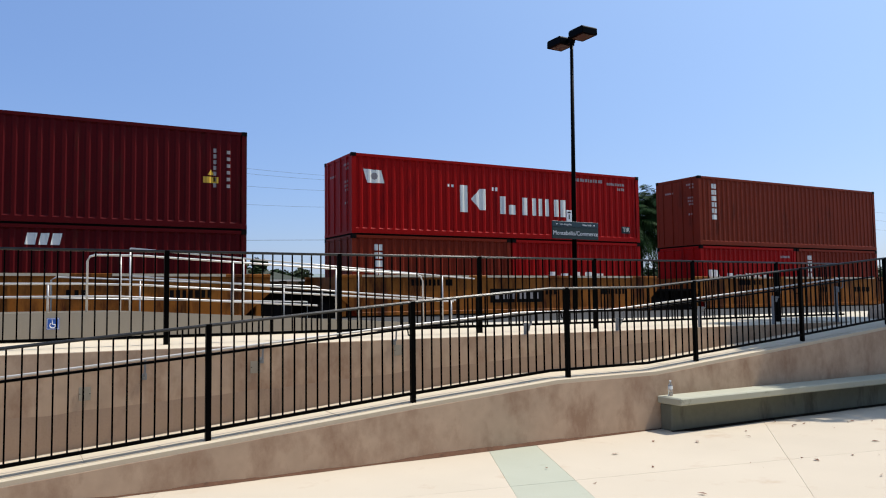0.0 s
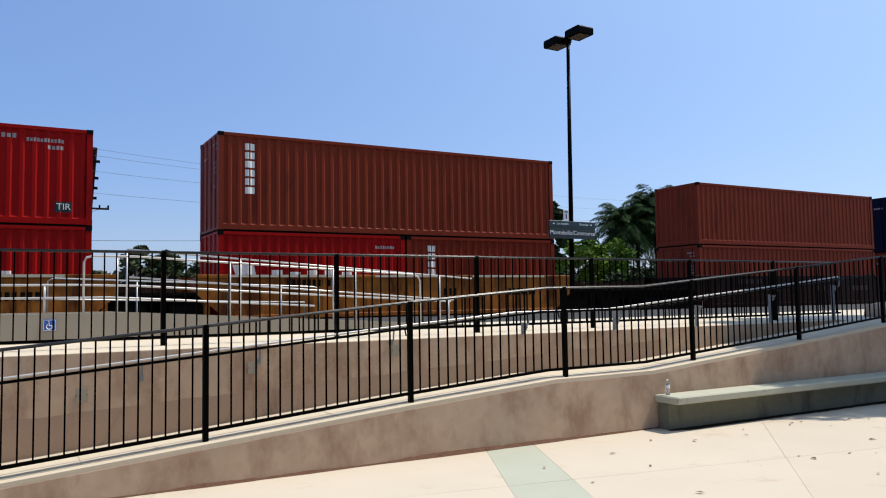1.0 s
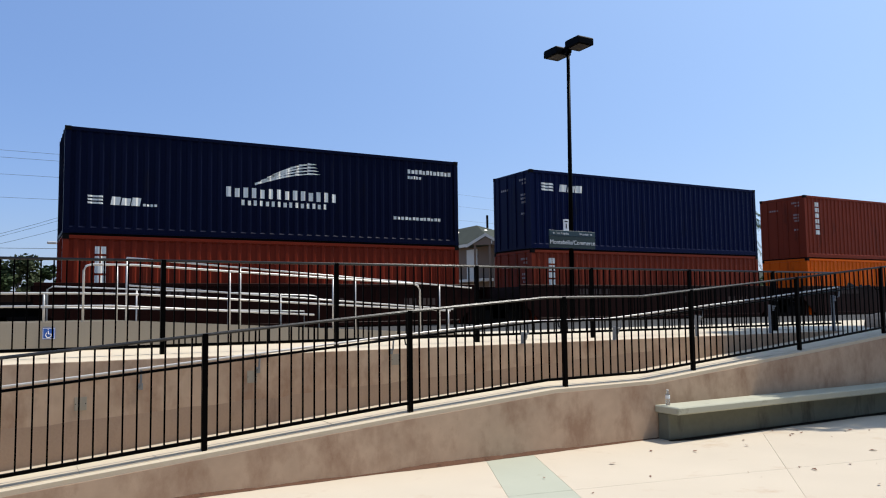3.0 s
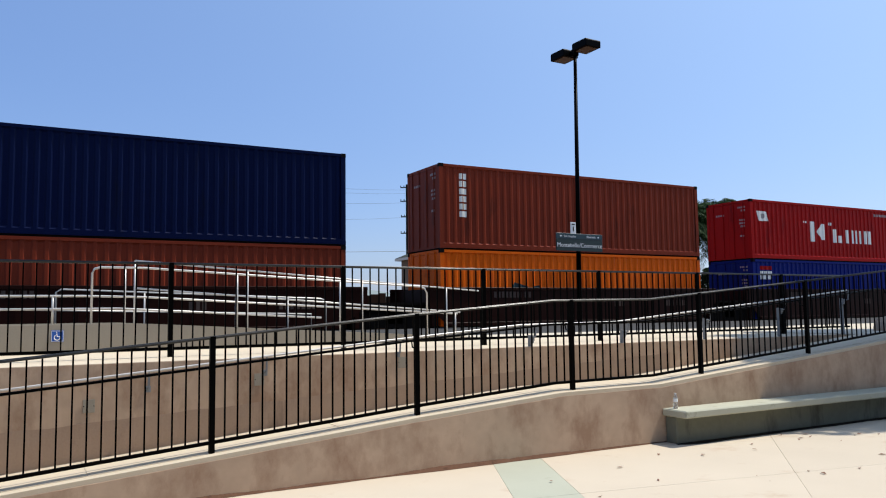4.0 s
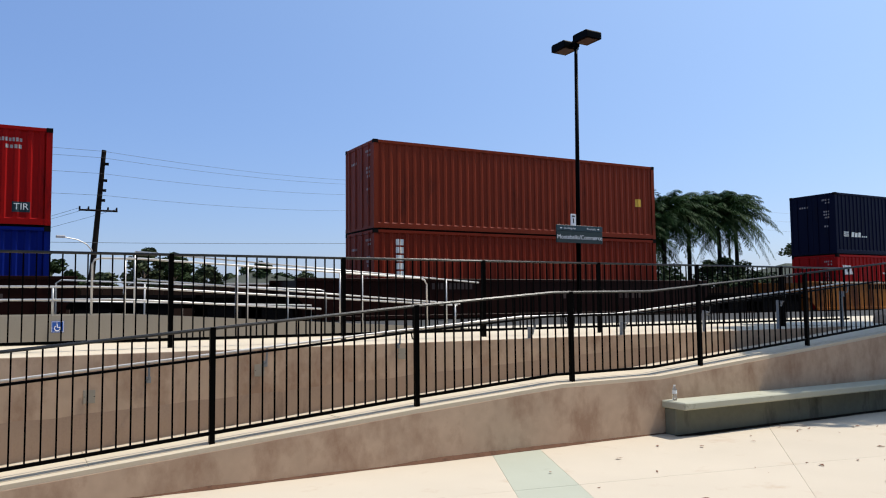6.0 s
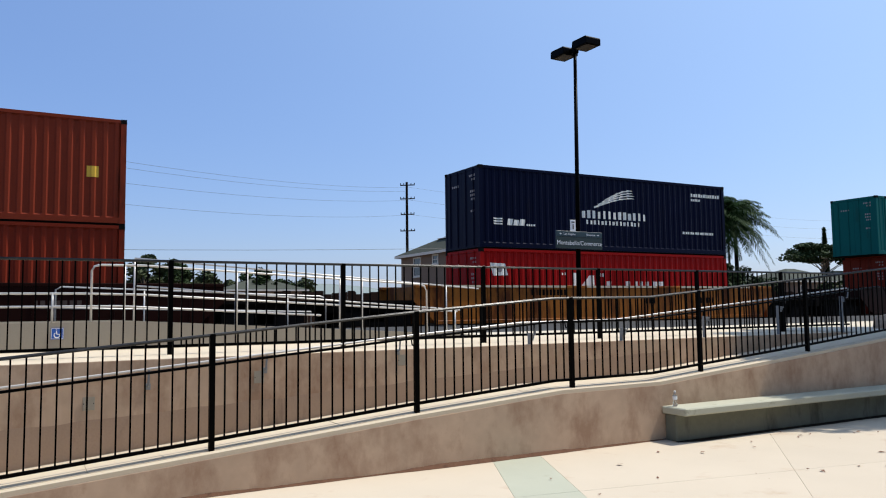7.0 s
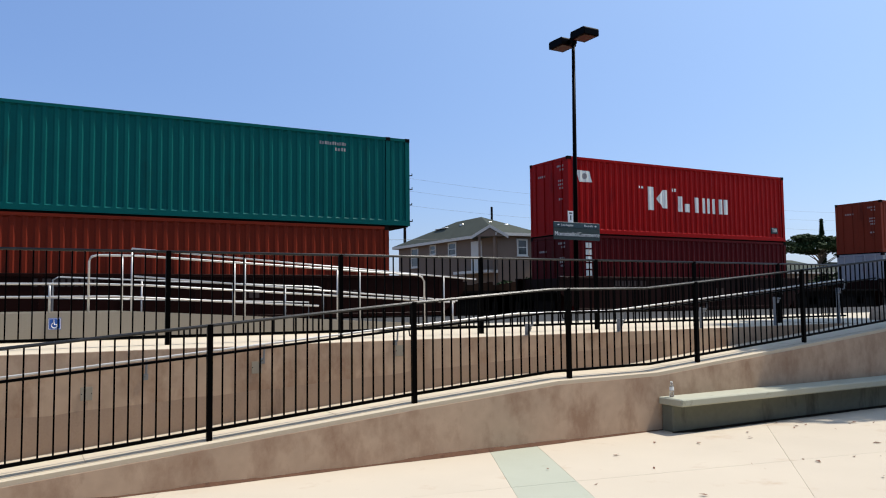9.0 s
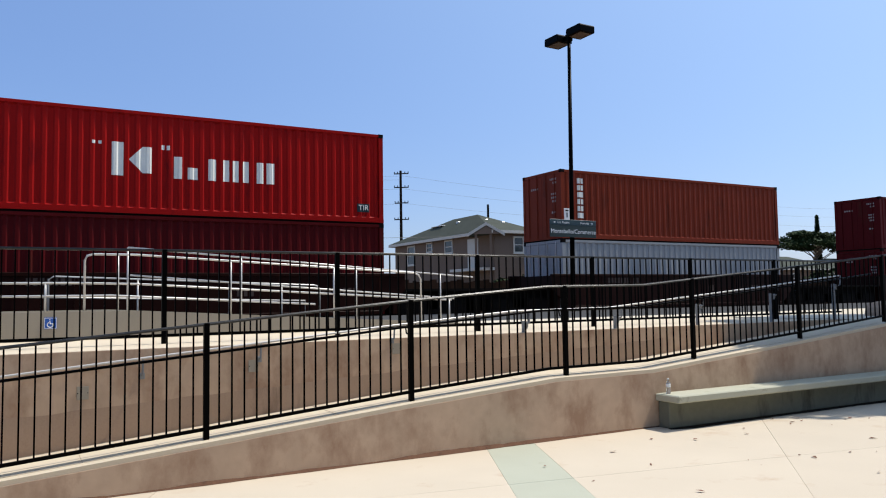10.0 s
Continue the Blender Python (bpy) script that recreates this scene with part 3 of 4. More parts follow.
def container(label, x0, z0, L, H, color, marks=(), doors=True, posts=None, W=2.438, group="freight containers on the train"):
    """Steel freight container; its left near lower corner is its origin. Doors, where seen, are in the left end."""
    c = thing("freight_container", label, "container", pose(x0, TRACK_Y - W / 2, z0), group)
    m = M[color]
    bm = bmesh.new()
    spans = [(0.16, L - 0.16)] if not posts else [(0.16, posts[0] - 0.07), (posts[0] + 0.12, posts[1] - 0.12), (posts[1] + 0.07, L - 0.16)]
    for a, b in spans:
        sheet(bm, a, b, 0.16, H - 0.10, lambda x, d, z: (x, SILL + d, z))
    bmesh.ops.recalc_face_normals(bm, faces=bm.faces[:])
    for f in bm.faces:
        if f.normal.y > 0.05:
            f.normal_flip()
    part("side_panel", bm, m, c)
    bm = bmesh.new()
    for a, b in spans:
        sheet(bm, a, b, 0.16, H - 0.10, lambda x, d, z: (x, W - SILL - d, z))
    part("side_panel", bm, m, c)
    part("roof", boxes((0.1, L - 0.1, 0.05, W - 0.05, H - 0.05, H - 0.015)), m, c)
    part("floor", boxes((0.05, L - 0.05, 0.06, W - 0.06, -0.038 if z0 > 2 else 0.01, 0.15)), M["dark_steel"], c)
    for y in (0.0, W - 0.06):
        part("top_rail", boxes((0.15, L - 0.15, y, y + 0.06, H - 0.10, H - 0.012)), m, c)
        part("bottom_rail", boxes((0.15, L - 0.15, y, y + 0.06, 0.012, 0.16)), m, c)
    xs = [0.0, L - 0.16] + ([posts[0] - 0.06, posts[1] - 0.1] if posts else [])
    for x in xs:
        for y in (0.0, W - 0.12):
            part("corner_post", boxes((x + 0.005, x + 0.155, y + 0.003, y + 0.117, 0.12, H - 0.12)), m, c)
            for z in (0.0, H - 0.118):
                part("corner_casting", boxes((x, x + 0.16, y - 0.003, y + 0.123, z, z + 0.118)), M["dark_steel"] if z else m, c)
    # ends
    for x, s, has in ((0.02, 1, doors), (L - 0.02, -1, not doors)):
        if has:
            for y0, y1 in ((0.12, W / 2 - 0.005), (W / 2 + 0.005, W - 0.12)):
                d = part("door", boxes((min(x, x + s * 0.05), max(x, x + s * 0.05), y0, y1, 0.14, H - 0.13)), m, c)
                for yy in (y0 + 0.28, y1 - 0.28):
                    part("locking_bar", piped(0.017, [(x - s * 0.02, yy, 0.08), (x - s * 0.02, yy, H - 0.06)], sides=6), M["galv"] if color == "silver_paint" else m, d)
        else:
            bm = bmesh.new()
            sheet(bm, 0.12, W - 0.12, 0.14, H - 0.12, lambda y, d, z: (x + s * d, y, z))
            part("end_wall", bm, m, c)
        part("end_sill", boxes((min(x - s * 0.01, x + s * 0.07), max(x - s * 0.01, x + s * 0.07), 0.12, W - 0.12, 0.012, 0.14)), m, c)
        part("end_header", boxes((min(x - s * 0.01, x + s * 0.07), max(x - s * 0.01, x + s * 0.07), 0.12, W - 0.12, H - 0.12, H - 0.012)), m, c)
    if doors and L > 7 and color not in ("orange_paint", "silver_paint"):
        rows = [(0.30, 0.72, H - 0.36, 5), (0.30, 0.55, H - 0.50, 3), (0.34, 0.66, H - 0.92, 3), (0.34, 0.66, H - 1.06, 3), (0.34, 0.60, H - 1.20, 3), (0.38, 0.66, H - 1.62, 2), (1.45, 1.95, H - 0.62, 4)]
        bs = []
        for y0, y1, z, n in rows:
            w = (y1 - y0) / n
            bs += [(0.012, 0.0165, y0 + i * w, y0 + (i + 0.6) * w, z, z + 0.075) for i in range(n)]
        part("door_line", boxes(*bs), M["grey_mark"], c)["kind"] = "stuff"
    for name, polys, paint_name in marks:
        bm = bmesh.new()
        for poly in polys:
            lay_on(bm, poly, 0.008 if name == "flag_emblem" else 0.004)
        if name == "tir_patch":
            lettering("TIR", c, Matrix.Translation((11.49, 0.008, 0.465)) @ UPRIGHT, 0.24, M["white_mark"], "lettering")
        tagged(part(name, bm, M[paint_name], c), kind="stuff" if len(polys) > 1 else "")
    return c


def lay_on(bm, poly, lift=0.004):
    """Painted shape, a convex outline in x and z, following the flutes."""
    x0, x1 = min(p[0] for p in poly), max(p[0] for p in poly)
    cuts = breaks(x0, x1)
    def span(x):
        zs = []
        for (ax, az), (bx, bz) in zip(poly, poly[1:] + poly[:1]):
            if abs(ax - bx) < 1e-9:
                if abs(ax - x) < 1e-6:
                    zs += [az, bz]
            elif min(ax, bx) - 1e-6 <= x <= max(ax, bx) + 1e-6:
                zs.append(az + (bz - az) * (x - ax) / (bx - ax))
        return min(zs), max(zs)
    ks = sorted(set(cuts + [p[0] for p in poly]))
    prev = None
    for x in ks:
        lo, hi = span(x)
        y = SILL + profile(x) - lift
        col = (bm.verts.new((x, y, lo)), bm.verts.new((x, y, hi)))
        if prev:
            bm.faces.new((prev[0], col[0], col[1], prev[1]))
        prev = col


def rect(x0, x1, z0, z1, lean=0.0):
    return [(x0, z0), (x1, z0), (x1 + lean, z1), (x0 + lean, z1)]


def bars_row(x0, x1, z0, z1, n, gap=0.3, lean=0.0):
    w = (x1 - x0) / n
    return [rect(x0 + i * w, x0 + (i + 1 - gap) * w, z0, z1 - (0.12 * (z1 - z0) if i % 3 == 1 else 0), lean) for i in range(n)]


def big_white_mark(zk):
    """Wordmark of one tall and four lower blocks."""
    k = [rect(4.02, 4.32, zk, zk + 0.93), [(4.46, zk + 0.47), (4.82, zk + 0.10), (5.06, zk + 0.10), (5.06, zk + 0.84), (4.82, zk + 0.84)]]
    rest = [rect(a, b, zk, zk + h) for a, b, h in ((5.66, 5.88, 0.63), (6.04, 6.32, 0.34), (6.62, 6.84, 0.63), (7.04, 7.22, 0.63), (7.32, 7.50, 0.63), (7.62, 7.80, 0.63), (8.04, 8.24, 0.63), (8.34, 8.58, 0.63))]
    ticks = [rect(3.52, 3.60, zk + 0.84, zk + 0.93), rect(3.68, 3.76, zk + 0.84, zk + 0.93), rect(5.32, 5.40, zk + 0.80, zk + 0.93), rect(5.46, 5.54, zk + 0.80, zk + 0.93)]
    return ("wordmark", k + rest + ticks, "white_mark")


def flag_mark(H):
    return ("flag_mark", [[(0.56, H - 0.95), (1.16, H - 0.93), (1.06, H - 0.52), (0.42, H - 0.50)]], "white_mark")


def flag_emblem(H):
    return ("flag_emblem", [[(0.80 + 0.12 * math.cos(k * math.pi / 4), H - 0.72 + 0.12 * math.sin(k * math.pi / 4)) for k in range(8)]], "grey_mark")


def tall_mark(H, n=6):
    """Narrow blocks set one under the other."""
    z, out = H - 0.30, []
    for i in range(n):
        out += [rect(0.80, 1.08, z - 0.2, z)] if i % 3 == 2 else [rect(0.80, 0.91, z - 0.2, z), rect(0.95, 1.08, z - 0.2, z)]
        z -= 0.262
    return ("vertical_mark", out, "white_mark")


def numbers(H, paint_name="grey_mark"):
    return ("number_line", bars_row(10.6, 11.5, H - 0.42, H - 0.32, 11) + bars_row(11.1, 11.5, H - 0.60, H - 0.50, 4), paint_name)


def wing_mark():
    out = []
    for i in range(4):
        z, n = 1.62 + i * 0.10, 5
        for k in range(n):
            a, b = k / n, (k + 1) / n
            xa, xb = 5.15 + i * 0.18 + (2.05 - 0.22 * i) * a, 5.15 + i * 0.18 + (2.05 - 0.22 * i) * b
            za, zb = z + 0.30 * math.sin(a * 2.2) + 0.22 * a * a, z + 0.30 * math.sin(b * 2.2) + 0.22 * b * b
            out.append([(xa, za), (xb, zb), (xb, zb + 0.07 * (1.1 - b)), (xa, za + 0.07)])
    return ("wing_mark", out, "white_mark")


def line_mark(z):
    return ("stripe_flag", [rect(0.60, 0.98, z + i * 0.09, z + 0.05 + i * 0.09, -0.02) for i in range(3)], "white_mark"), ("small_wordmark", bars_row(1.16, 1.95, z - 0.01, z + 0.22, 3, 0.12, 0.04) + bars_row(2.0, 2.4, z - 0.01, z + 0.06, 4), "white_mark")


def logistics_marks():
    return [("wordmark", bars_row(4.3, 7.85, 1.23, 1.53, 14, 0.48), "white_mark"), ("second_line", bars_row(4.75, 7.5, 1.0, 1.16, 15, 0.5), "white_mark"), wing_mark(), *line_mark(0.82),
            ("number_line", bars_row(10.28, 11.95, 2.36, 2.50, 12) + bars_row(10.28, 10.8, 2.18, 2.28, 5), "white_mark"), ("web_line", bars_row(9.75, 11.55, 0.80, 0.90, 13), "white_mark")]


# ---- well cars ----
FLOOR = 1.20


def bogie(parent, x):
    b = part("bogie", boxes((x - 1.25, x + 1.25, 0.10, 0.32, -0.02, 0.42), (x - 0.3, x + 0.3, 0.1, 2.34, 0.12, 0.42), (x - 1.25, x + 1.25, 2.12, 2.34, -0.02, 0.42)), M["dark_steel"], parent)
    for wx in (x - 0.88, x + 0.88):
        for y in (0.42, 1.88):
            part("wheel", piped(0.42, [(wx, y, RAIL_TOP + 0.42 - FLOOR), (wx, y + 0.13, RAIL_TOP + 0.42 - FLOOR)], sides=20), M["dark_steel"], b)


M["brown_car_paint"].node_tree.nodes["Principled BSDF"].inputs["Specular IOR Level"].default_value = 0.05


def well_car(x0, well0, well1, color, left, right, label, panelled=False):
    """Deep-well container car. well0, well1: ends of the well; left, right: how far the ends reach."""
    c = thing("well_car", label, "railway wagon", pose(x0, TRACK_Y - 1.219, FLOOR), "well cars of the train")
    m = M[color]
    for y0, s in ((-0.18, 1), (2.438 + 0.18, -1)):
        ys = sorted((y0, y0 + s * 0.03))
        bm = bmesh.new()
        prism(bm, [(well0 - 0.5, 0.75), (well0 + 0.3, 0.05), (well1 - 0.3, 0.05), (well1 + 0.5, 0.75), (well1 + 0.5, 1.27), (well0 - 0.5, 1.27)], "y", *ys)
        part("side_sill", bm, m, c)
        yt = sorted((y0 - s * 0.03, y0 + s * 0.12))
        part("top_chord", boxes((well0 - 0.5, well1 + 0.5, *yt, 1.20, 1.30)), m, c, bevel=0.01)
        part("bottom_chord", boxes((well0 + 0.3, well1 - 0.3, *yt, 0.0, 0.12)), m, c, bevel=0.01)
        n = 9
        for i in range(n):
            x = well0 + 0.4 + (well1 - well0 - 0.8) * i / (n - 1)
            yy = sorted((y0 - s * 0.02, y0))
            part("stiffener", boxes((x - 0.04, x + 0.04, *yy, 0.13, 1.19)), m, c)
    if color.startswith("yellow"):
        u = (well1 - well0) / 12.4
        for a, b in ((0.4, 4.3), (5.0, 7.6), (8.6, 11.6)):
            part("reflective_strip", boxes((well0 + a * u, well0 + b * u, -0.216, -0.2105, 1.225, 1.298)), M["tape"], c)
    if panelled:
        panel = part("dark_panel", boxes((5.04, 7.30, -0.187, -0.1815, 0.36, 0.84)), M["dark_steel"], c)
        part("panel_line", boxes(*[(5.25 + i * 0.24, 5.40 + i * 0.24, -0.191, -0.1875, 0.48, 0.70) for i in range(8)]), M["grey_mark"], panel)["kind"] = "stuff"
    part("well_floor", boxes((well0, well1, 0.0, 2.438, -0.06, -0.02)), M["dark_steel"], c)
    for a, b in ((well0 - left, well0), (well1, well1 + right)):
        part("end_platform", boxes((a, b, 0.25, 2.19, 0.42, 0.72), (a + 0.3, b, -0.1, 2.54, 0.72, 0.80)), M["dark_steel"], c)
    part("end_bulkhead", boxes((well0 - 0.25, well0 - 0.1, -0.1, 2.54, 0.0, 1.25)), m, c)
    part("end_bulkhead", boxes((well1 + 0.1, well1 + 0.25, -0.1, 2.54, 0.0, 1.25)), m, c)
    marks = [("number_line", (10.0, 11.2), 0.62, 7), ("initial_line", (7.4, 7.95), 0.62, 3), ("small_line", (2.0, 3.6), 0.95, 10)]
    for name, (a, b), z, n in marks:
        w = (b - a) / n
        part(name, boxes(*[(a + i * w, a + (i + 0.65) * w, -0.186, -0.1815, z, z + w * 1.3) for i in range(n)]), M["dark_steel"] if color.startswith("yellow") else M["faint_mark"], c)["kind"] = "stuff"
    return c


H8, H9 = 2.591, 2.896
L40, L20, L45 = 12.192, 6.058, 13.716
train = []


def stack(x0, upper, lower, car, well=(0.0, L40), left=1.7, right=1.7, bogies=(), panelled=False):
    h_low = lower[0][1]
    for label, h, color, lx, ln, marks, doors in lower:
        train.append((container(label, x0 + lx, FLOOR, ln, h, color, marks, doors), x0 + lx, FLOOR))
    label, h, color, lx, ln, marks, doors, posts = upper
    top = container(label, x0 + lx, FLOOR + h_low + 0.04, ln, h, color, marks, doors, posts)
    ends = posts or (0.0, ln)
    for cx in (ends[0], ends[1] - 0.18):
        for cy in (0.01, 2.248):
            part("corner_lock", boxes((cx, cx + 0.18, cy, cy + 0.18, -0.038, 0.002)), M["dark_steel"], top)
    train.append((top, x0 + lx, FLOOR + h_low + 0.04))
    c = well_car(x0, well[0] - 0.15, well[1] + 0.15, car, left, right, "yellow ochre deep-well wagon" if car.startswith("yellow") else "dirty brown deep-well wagon", panelled)
    for b in bogies:
        bogie(c, b)
    train.append((c, x0, FLOOR))


Y, BR = "yellow_car_paint", "brown_car_paint"
up = lambda label, h, color, marks=(), doors=True: (label, h, color, 0.0, L40, marks, doors, None)
lo = lambda label, h, color, marks=(), doors=True, lx=0.0, ln=L40: (label, h, color, lx, ln, marks, doors)
J = L40 + 1.71
stack(-6.12, up("dark maroon corrugated steel container", H9, "maroon_paint", [("sticker", [rect(10.93, 11.36, 1.32, 1.50), [(11.05, 1.55), (11.25, 1.55), (11.15, 1.72)]], "yellow_mark"), ("number_line", [rect(11.22, 11.30, 1.2 + i * 0.17, 1.32 + i * 0.17) for i in range(7)] + [rect(11.6, 11.7, 1.2 + i * 0.2, 1.3 + i * 0.2) for i in range(6)], "grey_mark")]),
      [lo("dark red corrugated steel container with a white wordmark", H8, "maroon_paint", [("wordmark", [rect(6.42, 6.66, 2.05, 2.36, 0.06), rect(6.74, 6.94, 2.05, 2.36, 0.06), rect(7.02, 7.24, 2.05, 2.36, 0.06)], "white_mark")])], Y, bogies=(-1.7, J))
stack(9.41, up("bright red corrugated container with a large white wordmark", H8, "red_paint", [big_white_mark(0.85), flag_mark(H8), flag_emblem(H8), numbers(H8), ("tir_patch", [rect(11.28, 11.70, 0.33, 0.60)], "dark_patch"), ("web_line", bars_row(8.9, 10.4, H8 - 0.36, H8 - 0.24, 12), "grey_mark")]),
      [lo("short brown corrugated container", H8, "redbrown_paint", [tall_mark(H8)], ln=L20), lo("short bright red corrugated container", H8, "red_paint", [("wordmark", bars_row(1.6, 4.4, 1.0, 1.45, 5, 0.4), "white_mark")], lx=L40 - L20, ln=L20)], Y, bogies=(J,), panelled=True)
stack(24.95, up("red brown container with a white vertical wordmark", H9, "brown_paint", [tall_mark(H9)]),
      [lo("short bright red corrugated container", H8, "red_paint", [flag_mark(2.1), ("wordmark", bars_row(1.6, 4.4, 1.0, 1.45, 5, 0.4), "white_mark"), ("number_line", bars_row(5.0, 5.7, 2.15, 2.25, 8), "grey_mark")], ln=L20), lo("short brown corrugated container", H8, "redbrown_paint", [tall_mark(H8)], lx=L40 - L20, ln=L20)], Y, right=3.7, bogies=(L40 + 1.9,))
stack(44.68, up("plain red brown corrugated container", H8, "brown_paint", doors=False), [lo("red brown corrugated container", H8, "brown_paint")], BR, left=3.7, bogies=(-1.9, J))
stack(60.12, up("navy blue container with white wing emblem", H9, "navy_paint", logistics_marks()), [lo("brick red container with a white vertical wordmark", H8, "redbrown_paint", [tall_mark(H8)])], BR, bogies=(J,))
stack(75.36, up("navy blue container with a small white wordmark", H9, "navy_bright_paint", [("stripe_flag", [rect(0.55, 1.10, 2.15 + i * 0.11, 2.22 + i * 0.11, -0.03) for i in range(3)], "white_mark"), ("small_wordmark", bars_row(1.35, 2.45, 2.15, 2.42, 3, 0.12, 0.05), "white_mark")]), [lo("brown container with a white vertical wordmark", H8, "brown_paint", [tall_mark(H8)])], BR, bogies=(J,))
stack(90.93, up("red brown container with a white vertical wordmark", H9, "brown_paint", [tall_mark(H9)]), [lo("bright orange corrugated container with dark graffiti", H8, "orange_paint", [("graffiti", [[(2.7, 1.05), (3.3, 0.9), (3.6, 1.35), (3.0, 1.5)], [(3.7, 0.95), (4.2, 0.9), (4.1, 1.4), (3.8, 1.35)], [(4.6, 0.9), (5.3, 1.0), (5.1, 1.25), (4.7, 1.2)], [(5.6, 0.9), (6.2, 0.95), (6.1, 1.3), (5.7, 1.2)], [(6.5, 0.9), (7.2, 0.95), (7.4, 1.2), (6.7, 1.25)], [(7.5, 0.95), (8.0, 0.9), (8.2, 1.15), (7.7, 1.2)]], "dark_patch")])], BR, bogies=(J,))
stack(106.31, up("bright red corrugated container with a large white wordmark", H8, "red_paint", [big_white_mark(0.85), flag_mark(H8), flag_emblem(H8), numbers(H8), ("tir_patch", [rect(11.28, 11.70, 0.33, 0.60)], "dark_patch"), ("web_line", bars_row(8.9, 10.4, H8 - 0.36, H8 - 0.24, 12), "grey_mark")]), [lo("royal blue corrugated container", H8, "blue_paint", [("patch", [rect(0.50, 0.68, 1.72, 2.08), rect(0.74, 0.92, 1.72, 2.08), rect(0.98, 1.22, 1.72, 2.08)], "white_mark"), ("red_bar", [rect(0.50, 1.22, 2.14, 2.30)], "red_paint")])], BR, right=3.7, bogies=(L40 + 1.9,))
W53 = (-2.0, L40 + 2.0)
stack(127.75, up("red brown corrugated container with a yellow sticker", H9, "brown_paint", [("sticker", [rect(11.2, 11.5, 1.25, 1.55)], "yellow_mark")]), [lo("orange red container with a white vertical wordmark", H9, "redbrown_paint", [tall_mark(H9)])], BR, W53, 3.7, 3.7, (-3.9, L40 + 3.9))
stack(151.37, up("navy blue container with white wing emblem", H9, "navy_paint", logistics_marks()), [lo("bright red corrugated container with a large white wordmark", H8, "red_paint", [big_white_mark(0.85), flag_mark(H8), flag_emblem(H8)])], Y, W53, 3.7, 3.7, (-3.9, L40 + 3.9))
stack(175.05, ("long teal green corrugated container", H9, "green_paint", -0.762, L45, [numbers(H9)], True, (0.762, L45 - 0.762)), [lo("brick red container with a white vertical wordmark", H9, "redbrown_paint", [tall_mark(H9)])], BR, W53, 3.2, 3.2, (-3.7, L40 + 3.7))
W40 = (0.0, L40)
stack(194.61, up("bright red corrugated container with a large white wordmark", H9, "red_paint", [big_white_mark(1.05), flag_mark(H9), flag_emblem(H9), ("tir_patch", [rect(11.28, 11.70, 0.33, 0.60)], "dark_patch")]), [lo("dark brown corrugated container", H9, "maroon_paint", [tall_mark(H9)])], BR, W40, 3.6, 3.6, (-1.9, L40 + 1.9))
stack(214.06, up("red brown container with a white vertical wordmark", H8, "brown_paint", [tall_mark(H8)]), [lo("silver grey corrugated container", H8, "silver_paint")], BR, W40, 3.6, 3.6, (-1.9, L40 + 1.9))
stack(234.00, up("dark red corrugated container", H8, "maroon_paint"), [lo("dark maroon corrugated container", H8, "maroon_paint")], BR, W40, 3.6, 3.6, (-1.9, L40 + 1.9))

# ---- track ----
bm = bmesh.new()
prism(bm, [(20.9, 0.62), (21.7, 0.80), (26.2, 0.80), (27.4, 0.62)], "x", -300, 400)
tagged(part("track_bed", bm, M["ballast"]), "grey brown crushed stone track bed", "ballast", kind="structure")
for y in (TRACK_Y - 0.75, TRACK_Y + 0.75):
    tagged(part("rail", boxes((-300, 400, y - 0.036, y + 0.036, 0.93, RAIL_TOP), (-300, 400, y - 0.01, y + 0.01, 0.83, 0.93), (-300, 400, y - 0.07, y + 0.07, 0.81, 0.83)), M["steel_rail"]), "worn steel rail", "rail", kind="structure")


def motions():
    for ob, x, z in train:
        walk(ob, [(t, pose(x - SPEED * t, TRACK_Y - 1.219, z)) for t in (0.0, 5.0, 10.0)])


SPEED = 19.62

# ---- vegetation ----
def leaves_mesh(name, clumps, size, count, seed, material, droop=0.0):
    """Many small leaf blades gathered in clumps (centre, radii)."""
    rng = np.random.default_rng(seed)
    per = max(1, count // len(clumps))
    verts, faces = [], []
    for c, r in clumps:
        d = rng.normal(size=(per, 3))
        d /= np.linalg.norm(d, axis=1)[:, None]
        p = np.array(c) + d * np.array(r) * (rng.random((per, 1)) ** 0.45)
        a = rng.normal(size=(per, 3))
        a /= np.linalg.norm(a, axis=1)[:, None]
        a[:, 2] = a[:, 2] * 0.6 - droop
        b = np.cross(a, rng.normal(size=(per, 3)))
        b /= np.linalg.norm(b, axis=1)[:, None] + 1e-9
        s = size * (0.6 + 0.8 * rng.random((per, 1)))
        quad = np.stack([p - a * s, p + b * s * 0.45, p + a * s, p - b * s * 0.45], 1)
        base = len(verts)
        verts.extend(map(tuple, quad.reshape(-1, 3)))
        faces.extend([tuple(range(base + 4 * i, base + 4 * i + 4)) for i in range(per)])
    me = bpy.data.meshes.new(name)
    me.from_pydata(verts, [], faces)
    me.materials.append(material)
    return me


